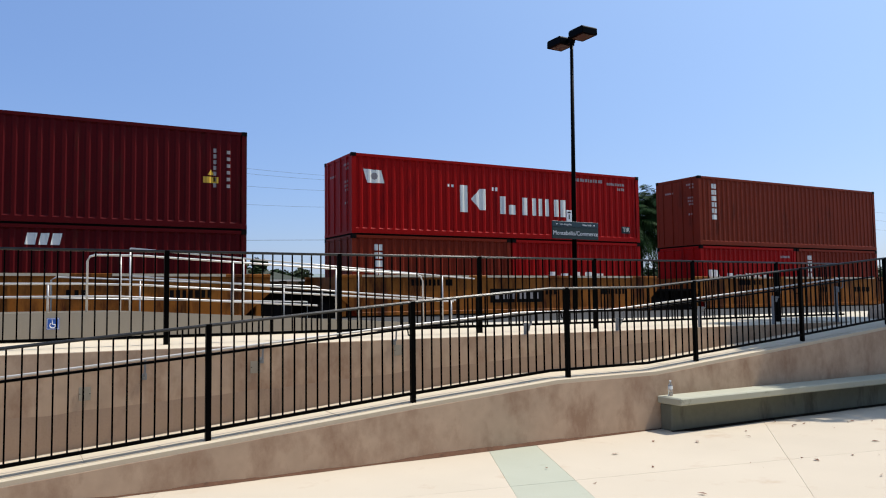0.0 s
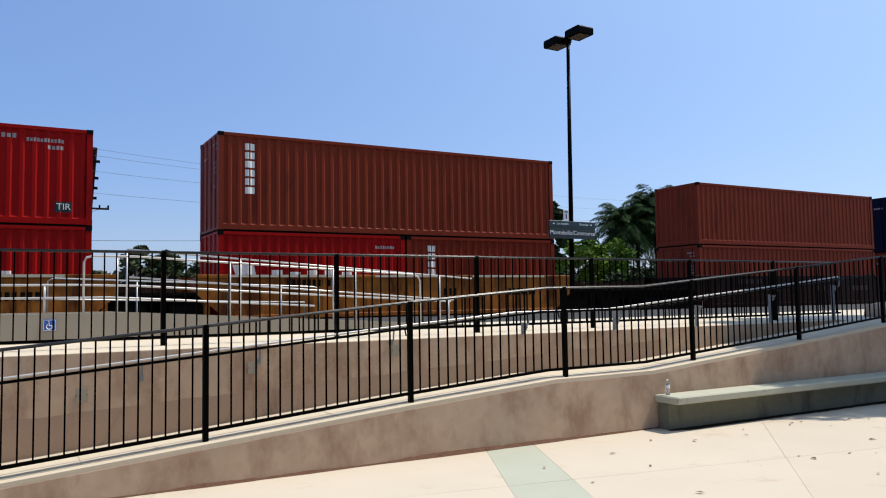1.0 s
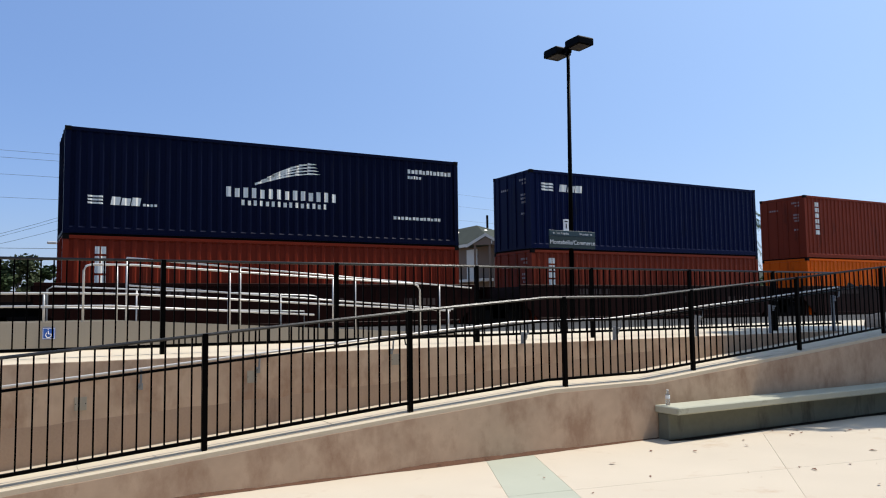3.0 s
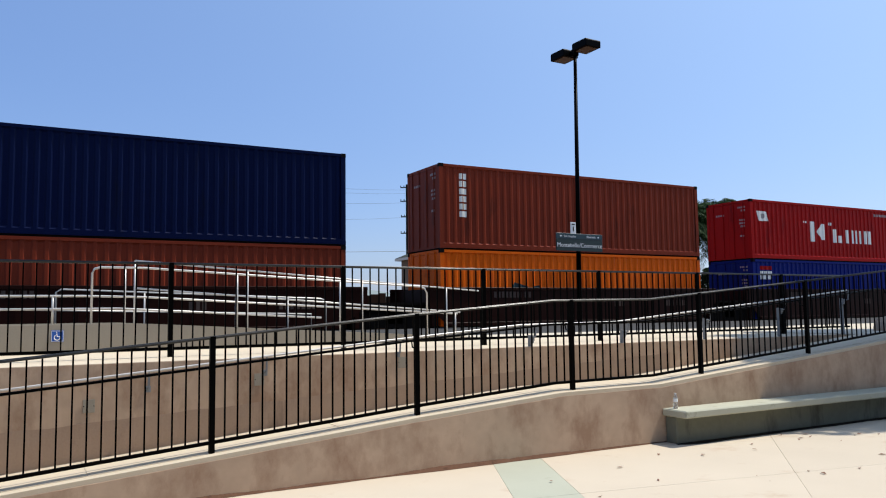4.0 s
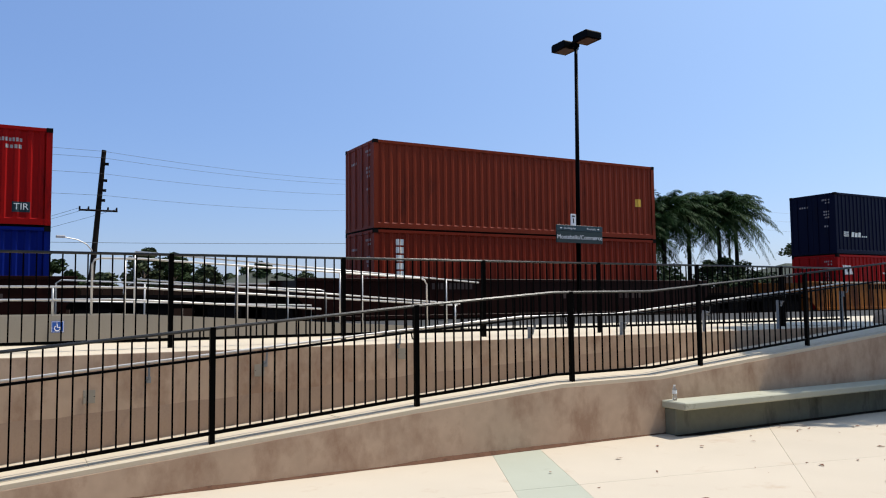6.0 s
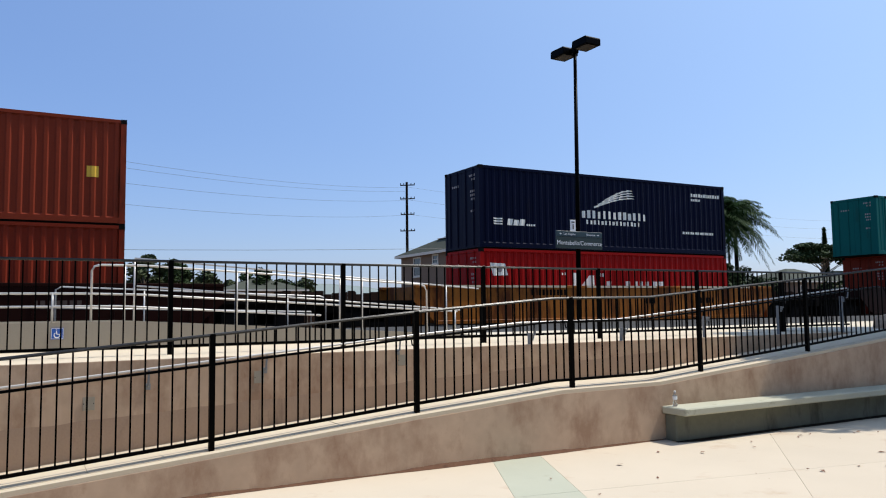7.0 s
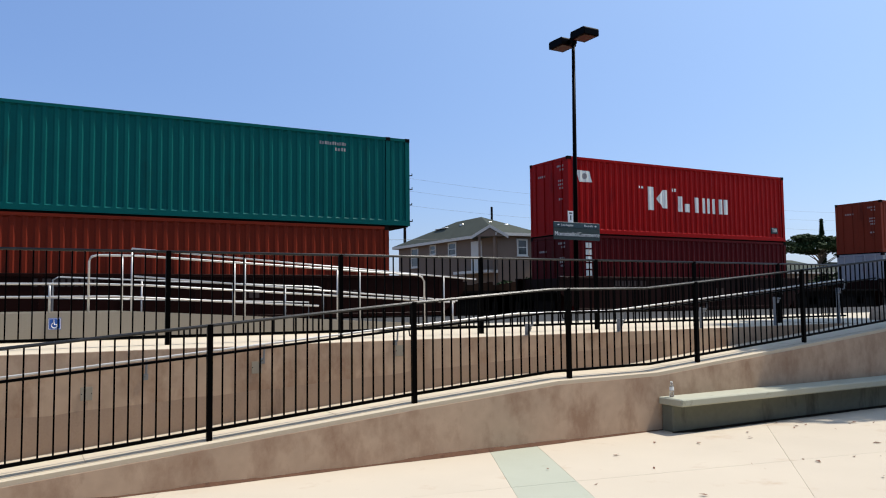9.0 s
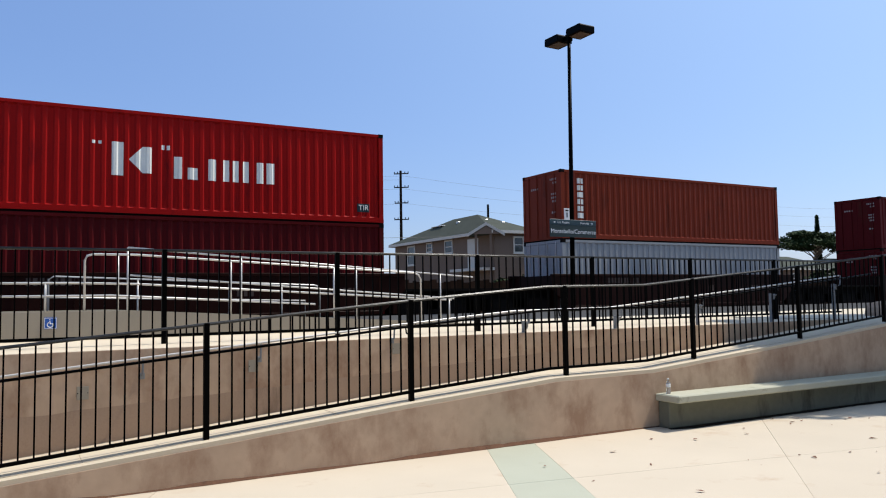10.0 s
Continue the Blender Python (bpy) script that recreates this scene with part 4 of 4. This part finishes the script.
def tree(name, label, x, y, z0, height, spread, material, seed, clumps=14, count=5000, leaf=0.22, flat=0.7, low=0.35, cone=0.0, category="tree"):
    t = thing(name, label, category, pose(x, y, z0))
    rng = random.Random(seed)
    bm = bmesh.new()
    tube(bm, [(0, 0, -0.1), (0.05 * height * 0.2, 0, height * 0.3), (0, 0, height * 0.8)], 0.028 * height, 8, 0.008 * height)
    cl = []
    for i in range(clumps):
        h = low + (0.95 - low) * (i + 0.5) / clumps
        reach = spread * (1 - h if cone else math.sin(math.pi * min(1, (h - low * 0.8) / (1.06 - low * 0.8))) ** 0.6) * rng.uniform(0.25, 0.8)
        a = i * 2.4 + rng.uniform(-0.4, 0.4)
        c = (reach * math.cos(a), reach * math.sin(a), h * height)
        rr = spread * (0.22 if cone else rng.uniform(0.26, 0.42)) * (1.25 - h if cone else 1)
        cl.append((c, (rr, rr, rr * flat)))
        tube(bm, [(0, 0, max(0.1, h - 0.22) * height), (c[0] * 0.5, c[1] * 0.5, (h - 0.08) * height), c], 0.009 * height, 5, 0.002 * height)
    part("trunk", bm, M["bark"], t)
    piece("crown", leaves_mesh("crown", cl, leaf, count, seed, material), t)
    return t


def palm(x, y, z0, height, seed):
    t = thing("palm_tree", "tall feather-leaved palm tree with drooping fronds", "palm tree", pose(x, y, z0), "palms behind the tracks")
    rng = random.Random(seed)
    bm = bmesh.new()
    tube(bm, [(0, 0, -0.1), (0.1, 0, height * 0.4), (0.05, 0.05, height * 0.73)], 0.20, 10, 0.14)
    part("trunk", bm, M["timber"], t, "ringed dark palm trunk")
    n = 48
    for i in range(n):
        a, lift = i * 2.399 + rng.uniform(-0.2, 0.2), 1.45 - 2.15 * (i + rng.random()) / n
        ln = rng.uniform(2.8, 3.9)
        u = Vector((math.cos(a), math.sin(a), 0))
        pts = []
        for k in range(9):
            s = k / 8
            pts.append(Vector((0.05, 0.05, height * 0.71)) + u * ln * (s * math.cos(lift) + 0.34 * math.sin(max(0.0, lift)) * s * s) + Vector((0, 0, ln * (s * math.sin(lift) - 0.52 * s * s * s))))
        v, f = [], []
        side = u.cross(Vector((0, 0, 1)))
        for k in range(60):
            s = 0.14 + 0.86 * k / 60
            j = min(7, int(s * 8))
            p = pts[j].lerp(pts[j + 1], s * 8 - j)
            fwd = (pts[j + 1] - pts[j]).normalized()
            w = 0.72 * math.sin(math.pi * min(1, 0.12 + 0.85 * s)) + 0.1
            for sg in (-1, 1):
                tip = p + (side * sg * 0.75 + fwd * 0.45 + Vector((rng.uniform(-0.15, 0.15), rng.uniform(-0.15, 0.15), -0.5 + rng.uniform(-0.35, 0.35)))) * w
                b = len(v)
                v += [tuple(p - fwd * 0.02), tuple(p.lerp(tip, 0.5) + fwd * 0.036), tuple(tip), tuple(p.lerp(tip, 0.5) - fwd * 0.032)]
                f.append((b, b + 1, b + 2, b + 3))
        me = bpy.data.meshes.new("frond")
        me.from_pydata(v, [], f)
        me.materials.append(M["leaf_palm"])
        fr = piece("frond", me, t)
        bm = bmesh.new()
        tube(bm, pts, 0.03, 5, 0.006)
        part("midrib", bm, M["leaf_palm"], fr)
    return t


palm(42.0, 45.5, 0.6, 9.3, 1)
palm(44.8, 45.0, 0.6, 11.2, 2)
palm(48.2, 45.6, 0.6, 11.4, 3)
palm(51.5, 45.4, 0.6, 12.0, 5)
palm(54.3, 46.0, 0.6, 11.8, 6)
palm(46.6, 49.0, 0.6, 9.2, 4)
tree("shrub", "bright green leafy shrub in sunlight", 33.2, 40.0, 0.6, 4.9, 2.1, M["leaf_bright"], 11, 16, 5000, 0.16, 0.8, 0.15, category="shrub")
tree("shrub", "bright green leafy shrub in sunlight", 36.2, 40.5, 0.6, 4.8, 2.0, M["leaf_bright"], 12, 16, 5000, 0.16, 0.8, 0.15, category="shrub")
tree("shrub", "dark green shrub under palm trees", 40.0, 40.5, 0.6, 3.4, 2.2, M["leaf_dark"], 13, 14, 4000, 0.16, 0.8, 0.1, category="shrub")
for i, (x, y, h, sp) in enumerate(((38.6, 43.0, 4.2, 1.9), (49.0, 43.4, 4.4, 2.3), (52.5, 44.5, 4.0, 2.3))):
    tree("shrub", "dark green shrub under palm trees", x, y, 0.6, h, sp, M["leaf_dark"], 80 + i, 14, 4500, 0.17, 0.8, 0.1, category="shrub")
tree("tree", "dark dense tree behind the houses", 53.2, 70.0, 0.7, 12.2, 2.6, M["leaf_dark"], 14, 22, 9000, 0.32, 0.8, 0.25)
tree("tree", "spreading flat-topped tree behind a house", 115.0, 80.0, 0.8, 11.2, 7.2, M["leaf_dark"], 15, 20, 5200, 0.36, 0.22, 0.70)
t = thing("cypress", "narrow dark cypress tree", "tree", pose(117.0, 81.0, 0.8))
part("trunk", piped(0.15, [(0, 0, -0.1), (0, 0, 4)]), M["bark"], t)
piece("crown", leaves_mesh("crown", [((0, 0, 1.5 + 1.1 * i), (0.95 - 0.08 * i, 0.95 - 0.08 * i, 1.2)) for i in range(11)], 0.3, 5000, 21, M["leaf_dark"]), t)
for i, (x, y, h, sp) in enumerate(((-2.2, 80, 6.2, 3.0), (0.9, 82, 6.4, 2.8), (3.0, 84, 5.4, 2.4), (11.2, 82, 6.9, 2.4), (14.2, 83, 6.4, 2.6), (19.5, 92, 5.6, 2.6), (26.5, 95, 6.4, 2.6), (-7.0, 86, 6.0, 3.2), (5.6, 90, 4.2, 2.0), (8.4, 92, 4.6, 2.2), (17.0, 95, 4.6, 2.4), (22.8, 97, 4.8, 2.4), (30.2, 99, 5.0, 2.6), (34.0, 101, 5.2, 2.6))):
    tree("tree", "dusty green tree in the distance", x, y, 0.7, h, sp, M["leaf_grey"] if i % 2 else M["leaf_dark"], 30 + i, 12, 2600, 0.28, 0.75, 0.3)
for i, (x, sp, h) in enumerate(((20.5, 1.5, 1.9), (23.0, 1.6, 2.2), (25.4, 1.5, 2.4), (27.6, 1.6, 2.2), (30.0, 1.5, 2.5), (32.5, 1.7, 2.3), (35.2, 1.8, 2.5), (38.0, 1.8, 2.4), (41.2, 2.0, 2.6), (44.8, 2.0, 2.4), (48.6, 2.2, 2.6), (53.0, 2.4, 2.8), (58.0, 2.6, 2.7))):
    tree("shrub", "dark dusty shrub beyond the railway", x, 31.0 + (i % 3) * 0.8, 0.6, h, sp, M["leaf_dark"], 60 + i, 9, 1700, 0.14, 0.8, 0.1, category="shrub")
tree("tree", "leafy shade tree beside the plaza", 18.5, 6.9, 0.0, 12.8, 3.3, M["leaf_dark"], 90, 40, 42000, 0.17, 0.7, 0.56)


# added row out of view, blocks low sky light on the near faces
for i, x in enumerate((-24, -13, -3, 8, 19, 30)):
    tree("tree", "unseen leafy tree added behind the plaza to block sky light", x, -15.0 - (i % 2) * 2.5, 0.0, 12.5 + (i % 3), 6.5, M["leaf_dark"], 100 + i, 26, 9000, 0.45, 0.75, 0.22)


# ---- poles and wires ----
def utility_pole(x, y, z0, top, arms, lean=(0.0, 0.0)):
    p = thing("utility_pole", "dark timber utility pole with crossarms", "utility pole", pose(x, y, z0), "utility poles")
    lx, ly = lean
    bm = bmesh.new()
    tube(bm, [(0, 0, -0.2), (lx, ly, top - z0)], 0.19, 10, 0.13)
    part("pole", bm, M["timber"], p)
    for z, w, along in arms:
        k = (z - z0) / (top - z0)
        c = Vector((lx * k, ly * k, z - z0))
        d = Vector((1, 0, 0)) if along else Vector((0.8, -0.6, 0))
        a = part("crossarm", piped(0.065, [c - d * w + Vector((0, -0.16, 0)), c + d * w + Vector((0, -0.16, 0))], sides=6), M["timber"], p)
        for s in (-0.95, -0.5, 0.5, 0.95):
            q = c + d * w * s + Vector((0, -0.16, 0.06))
            part("insulator", piped(0.05, [q, q + Vector((0, 0, 0.16))], sides=6), M["dark_steel"], a)
    return p


P1, P2, P3, P4 = (3.72, 50.0), (37.1, 75.0), (127.0, 80.0), (100.0, 86.0)
p1 = utility_pole(*P1, 0.6, 11.05, [(7.38, 1.06, True)], (0.75, 0))
for z in (10.2, 9.2, 8.6, 8.0):
    part("bracket", boxes((0.75 * (z - 0.6) / 10.4 - 0.02, 0.75 * (z - 0.6) / 10.4 + 0.32, -0.2, -0.1, z - 0.68, z - 0.52)), M["dark_steel"], p1)
arm = part("lamp_arm", piped(0.035, [(0.28, -0.1, 4.3), (-0.1, -0.2, 4.75), (-0.6, -0.3, 5.0), (-1.3, -0.4, 5.12)], sides=6), M["galv"], p1, "curved grey lamp arm")
part("lamp_head", boxes((-1.75, -1.25, -0.52, -0.28, 5.08, 5.22)), M["galv"], arm, bevel=0.03)
utility_pole(*P2, 0.7, 15.55, [(15.2, 0.8, False), (13.7, 0.8, False), (12.0, 0.75, False), (10.2, 0.8, False)])
utility_pole(*P3, 0.8, 16.4, [(16.0, 2.3, False), (14.3, 2.0, False), (12.5, 2.0, False), (10.7, 2.0, False)], (-0.5, 0))
utility_pole(*P4, 0.8, 17.5, [(17.0, 1.8, False), (14.6, 1.6, False), (12.0, 1.6, False)])


def wire(a, b, sag, r=0.009):
    a, b = Vector(a), Vector(b)
    w = thing("overhead_wire", "thin dark overhead wire between poles", "wire", group="overhead wires")
    part("strand", piped(r, [a.lerp(b, k / 10) - Vector((0, 0, sag * 4 * (k / 10) * (1 - k / 10))) for k in range(11)], sides=4), M["wire"], w)


for za, zb in ((10.95, 14.9), (10.55, 14.5), (9.6, 13.5), (8.3, 11.9)):
    wire((4.4, 49.8, za), (36.8, 74.8, zb), 0.5)
    wire((4.4, 49.8, za), (-60, 40, za + 0.4), 0.6)
for dx in (-1.0, -0.5, 1.0):
    wire((4.2 + dx, 49.8, 7.5), (-12 + dx, 70, 5.0), 0.5, 0.010)
wire((-30, 46, 5.2), (30.8, 48.2, 6.2), 0.5, 0.012)
for z in (15.0, 13.6, 12.0):
    wire((36.8, 74.8, z), (100, 86, z + 1.6), 0.9)
    wire((100, 86, z + 1.6), (127, 80, z + 0.9), 0.5)
    wire((127, 80, z + 0.9), (190, 70, z + 1), 0.8)


# ---- houses ----
def window(parent, face, u, z0, z1, w, offset):
    """A framed window on a wall; face is the wall's plane: ('x', value) or ('y', value)."""
    ax, val = face
    def bx(u0, u1, d0, d1, a, b):
        return (val - d1, val - d0, u0, u1, a, b) if ax == "x" else (u0, u1, val - d1, val - d0, a, b)
    win = part("window", boxes(bx(u - w / 2, u + w / 2, 0.0, 0.02, z0, z1)), M["pane"], parent)
    part("frame", boxes(bx(u - w / 2 - 0.12, u - w / 2, 0, 0.06, z0 - 0.12, z1 + 0.12), bx(u + w / 2, u + w / 2 + 0.12, 0, 0.06, z0 - 0.12, z1 + 0.12), bx(u - w / 2, u + w / 2, 0, 0.06, z1, z1 + 0.12), bx(u - w / 2, u + w / 2, 0, 0.06, z0 - 0.12, z0), bx(u - w / 2, u + w / 2, 0.02, 0.04, (z0 + z1) / 2 - 0.03, (z0 + z1) / 2 + 0.03)), M["trim"], win, "cream window frame")
    part("sill", boxes(bx(u - w / 2 - 0.16, u + w / 2 + 0.16, 0.0, 0.12, z0 - 0.18, z0 - 0.12)), M["trim"], win)


def hip_roof(x0, x1, y0, y1, z, rise, over, thick=0.22):
    x0, x1, y0, y1 = x0 - over, x1 + over, y0 - over, y1 + over
    hx, hy = (x1 - x0) / 2, (y1 - y0) / 2
    h = min(hx, hy)
    r0, r1 = ((x0 + h, y0 + hy), (x1 - h, y0 + hy)) if hx > hy else ((x0 + hx, y0 + h), (x0 + hx, y1 - h))
    bm = bmesh.new()
    c = [bm.verts.new((x, y, z)) for x, y in ((x0, y0), (x1, y0), (x1, y1), (x0, y1))]
    a, b = bm.verts.new((*r0, z + rise)), bm.verts.new((*r1, z + rise))
    if hx > hy:
        for f in ((c[0], c[1], b, a), (c[1], c[2], b), (c[2], c[3], a, b), (c[3], c[0], a)):
            bm.faces.new(f)
    else:
        for f in ((c[0], c[1], a), (c[1], c[2], b, a), (c[2], c[3], b), (c[3], c[0], a, b)):
            bm.faces.new(f)
    bm.faces.new(c[::-1])
    bmesh.ops.recalc_face_normals(bm, faces=bm.faces[:])
    return bm, (x0, x1, y0, y1)


house = thing("house", "two-storey tan stucco house with a hipped shingle roof", "house")
HX0, HX1, HY0, HY1, EAVE = 30.3, 33.7, 46.3, 62.5, 6.36
part("wall", boxes((HX0, HX1, HY0, HY1, 0.5, EAVE)), M["stucco"], house)
a, b, c, d = HX0 - 0.45, HX1 + 0.45, HY0 - 0.45, HY1 + 0.45
bm = bmesh.new()
q = [bm.verts.new((x, y, EAVE + 0.1)) for x, y in ((a, c), (b, c), (b, d), (a, d))] + [bm.verts.new((32.0, 51.2, 8.15)), bm.verts.new((32.0, 55.0, 8.12))]
for f in ((0, 1, 4), (1, 2, 5, 4), (2, 3, 5), (3, 0, 4, 5), (3, 2, 1, 0)):
    bm.faces.new([q[k] for k in f])
bmesh.ops.recalc_face_normals(bm, faces=bm.faces[:])
roof = part("roof", bm, M["roof"], house, "grey green shingle roof")
for k, e in enumerate(((a, b, c, c + 0.06), (a, b, d - 0.06, d), (a, a + 0.06, c + 0.06, d - 0.06), (b - 0.06, b, c + 0.06, d - 0.06))):
    part("fascia", boxes((*e, EAVE - 0.12, EAVE + 0.1)), M["trim"], roof, "cream painted fascia board")
part("vent_pipe", piped(0.09, [(32.6, 50.6, 7.4), (32.6, 50.6, 8.9)], sides=8), M["dark_steel"], roof)
for x, y, z in ((30.9, 59.4, 7.0), (31.1, 58.6, 7.25), (31.3, 53.0, 7.6), (31.5, 49.3, 7.45), (32.4, 48.4, 7.2)):
    part("vent", boxes((x, x + 0.28, y, y + 0.4, z - 0.3, z + 0.16)), M["galv"], roof, bevel=0.04)
# thin white sheet added as the bright glint over the roof slope
bm = boxes((31.1, 31.95, 55.3, 57.2, 7.60, 7.66))
part("roof_glint", bm, M["sign_white"], roof, "white sheet standing in for a glint on the roof", bevel=0.02)
# porch at the corner, its gable turned towards the railway
PORCH = pose(29.55, 46.15, 0, 0, 0, -33)
bm = bmesh.new()
prism(bm, [(-1.3, EAVE - 0.18), (0, EAVE + 0.58), (1.3, EAVE - 0.18)], "y", 0.0, 3.6)
porch = part("porch_gable", bm, M["roof"], house)
porch.matrix_basis = PORCH
bm = bmesh.new()
prism(bm, [(-1.3, EAVE - 0.36), (0, EAVE + 0.42), (1.3, EAVE - 0.36), (1.3, EAVE - 0.14), (0, EAVE + 0.64), (-1.3, EAVE - 0.14)], "y", -0.10, -0.005)
part("gable_trim", bm, M["trim"], porch, "cream gable board")
bm = bmesh.new()
prism(bm, [(-0.95, EAVE - 0.2), (0, EAVE + 0.36), (0.95, EAVE - 0.2)], "y", -0.05, -0.003)
part("gable_face", bm, M["stucco"], porch)
for x in (-0.75, 0.3):
    p = part("porch_post", boxes((x - 0.08, x + 0.08, 0.05, 0.21, 0.5, EAVE - 0.02)), M["stucco"], house)
    p.matrix_basis = PORCH
part("porch_floor", boxes((29.3, HX0, 46.3, 51.0, 3.6, 3.8)), M["trim"], house)
part("door", boxes((HX0 - 0.06, HX0, 48.4, 49.9, 3.8, 6.05)), M["trim"], house, "pale panelled house door")
for u, z0, z1, w in ((52.8, 5.25, 6.1, 1.05), (56.0, 5.5, 6.1, 0.8), (59.3, 4.6, 6.05, 1.15)):
    window(house, ("x", HX0), u, z0, z1, w, 0)
window(house, ("y", HY0), 32.4, 4.95, 5.95, 0.7, 0)
bm = bmesh.new()
tube(bm, [(33.85, 45.5, 6.98), (33.78, 45.4, 7.02)], 0.16, 16, 0.13)
dish = part("satellite_dish", bm, M["sign_white"], house)
part("dish_arm", piped(0.03, [(33.85, 45.52, 6.98), (33.8, 45.84, 6.36)], sides=6), M["galv"], dish)


def low_house(x0, x1, y0, y1, z0, eave, rise, label):
    h = thing("house", label, "house")
    part("wall", boxes((x0, x1, y0, y1, z0, eave)), M["stucco"], h)
    bm, (a, b, c, d) = hip_roof(x0, x1, y0, y1, eave + 0.1, rise, 0.7)
    r = part("roof", bm, M["roof"], h)
    part("fascia", boxes((a, b, c, c + 0.08, eave - 0.1, eave + 0.1), (a, a + 0.08, c + 0.08, d, eave - 0.1, eave + 0.1)), M["trim"], r)
    n = max(2, int((x1 - x0) / 4))
    for i in range(n):
        window(h, ("y", y0), x0 + (i + 0.5) * (x1 - x0) / n, eave - 1.9, eave - 0.6, 1.3, 0)
    return h


low_house(94, 106, 70, 80, 0.7, 4.9, 2.0, "low house with a grey hipped roof")
low_house(108, 124, 72, 82, 0.7, 4.7, 2.2, "low house with a grey hipped roof")
low_house(22, 31, 92, 100, 0.7, 4.2, 1.6, "low house with a grey hipped roof")
low_house(2, 9, 96, 103, 0.7, 3.8, 1.2, "low house with a grey hipped roof")

# ---- board fence beyond the tracks ----
yard = thing("board_fence", "dark weathered brown board fence beyond the railway", "fence")
for x in range(-24, 72, 3):
    part("post", boxes((x - 0.06, x + 0.06, 29.06, 29.18, 0.58, 2.42)), M["board"], yard)
    part("rail", boxes((x + 0.06, x + 2.94, 29.06, 29.12, 0.95, 1.05), (x + 0.06, x + 2.94, 29.06, 29.12, 2.0, 2.1)), M["board"], yard)
for k in range(4):
    me = mesh_of("board", boxes((-0.16, 0.16, 29.02, 29.05, 0.6, 2.34 + 0.045 * k)), M["board"])
    for i in range(k, 286, 4):
        piece("board", me, yard, pose(-24 + i * 0.335, 0, 0))

# ---- hills beyond ----
bm = bmesh.new()
prev = None
for i in range(61):
    x = -900 + i * 60
    h = 14 + 34 * noise.noise((x * 0.0021, 3.1, 0)) + 26 * math.exp(-((x - 420) / 220) ** 2)
    col = [bm.verts.new((x, 1100, -2)), bm.verts.new((x, 1130, max(4, h))), bm.verts.new((x, 1500, -2))]
    if prev:
        bm.faces.new((prev[0], col[0], col[1], prev[1])), bm.faces.new((prev[1], col[1], col[2], prev[2]))
    prev = col
tagged(part("backdrop", bm, M["hill"], None, smooth=True), "hazy low hills on the horizon", "hills", kind="structure")

# ---- leaf litter on the plaza ----
litter = thing("leaf_litter", "scattered dry brown leaves on the plaza", "leaves", kind="stuff")
rng = random.Random(5)
bm = bmesh.new()
for i in range(46):
    x, y = rng.uniform(4.6, 11.5), rng.uniform(4.0, 7.0)
    if i < 14:
        x, y = rng.gauss(9.6, 1.0), min(7.0, rng.gauss(6.6, 0.25))
    r, a = rng.uniform(0.008, 0.05), rng.uniform(0, 6.3)
    pts = [(x + r * k * math.cos(a + t), y + r * k * math.sin(a + t)) for t, k in ((0, 1), (1.2, 0.5), (3.14, 1.1), (5.0, 0.55))]
    v = [bm.verts.new((px, py, 0.004 + rng.uniform(0, 0.018))) for px, py in pts]
    bm.faces.new(v)
part("leaf", bm, M["litter"], litter)

motions()
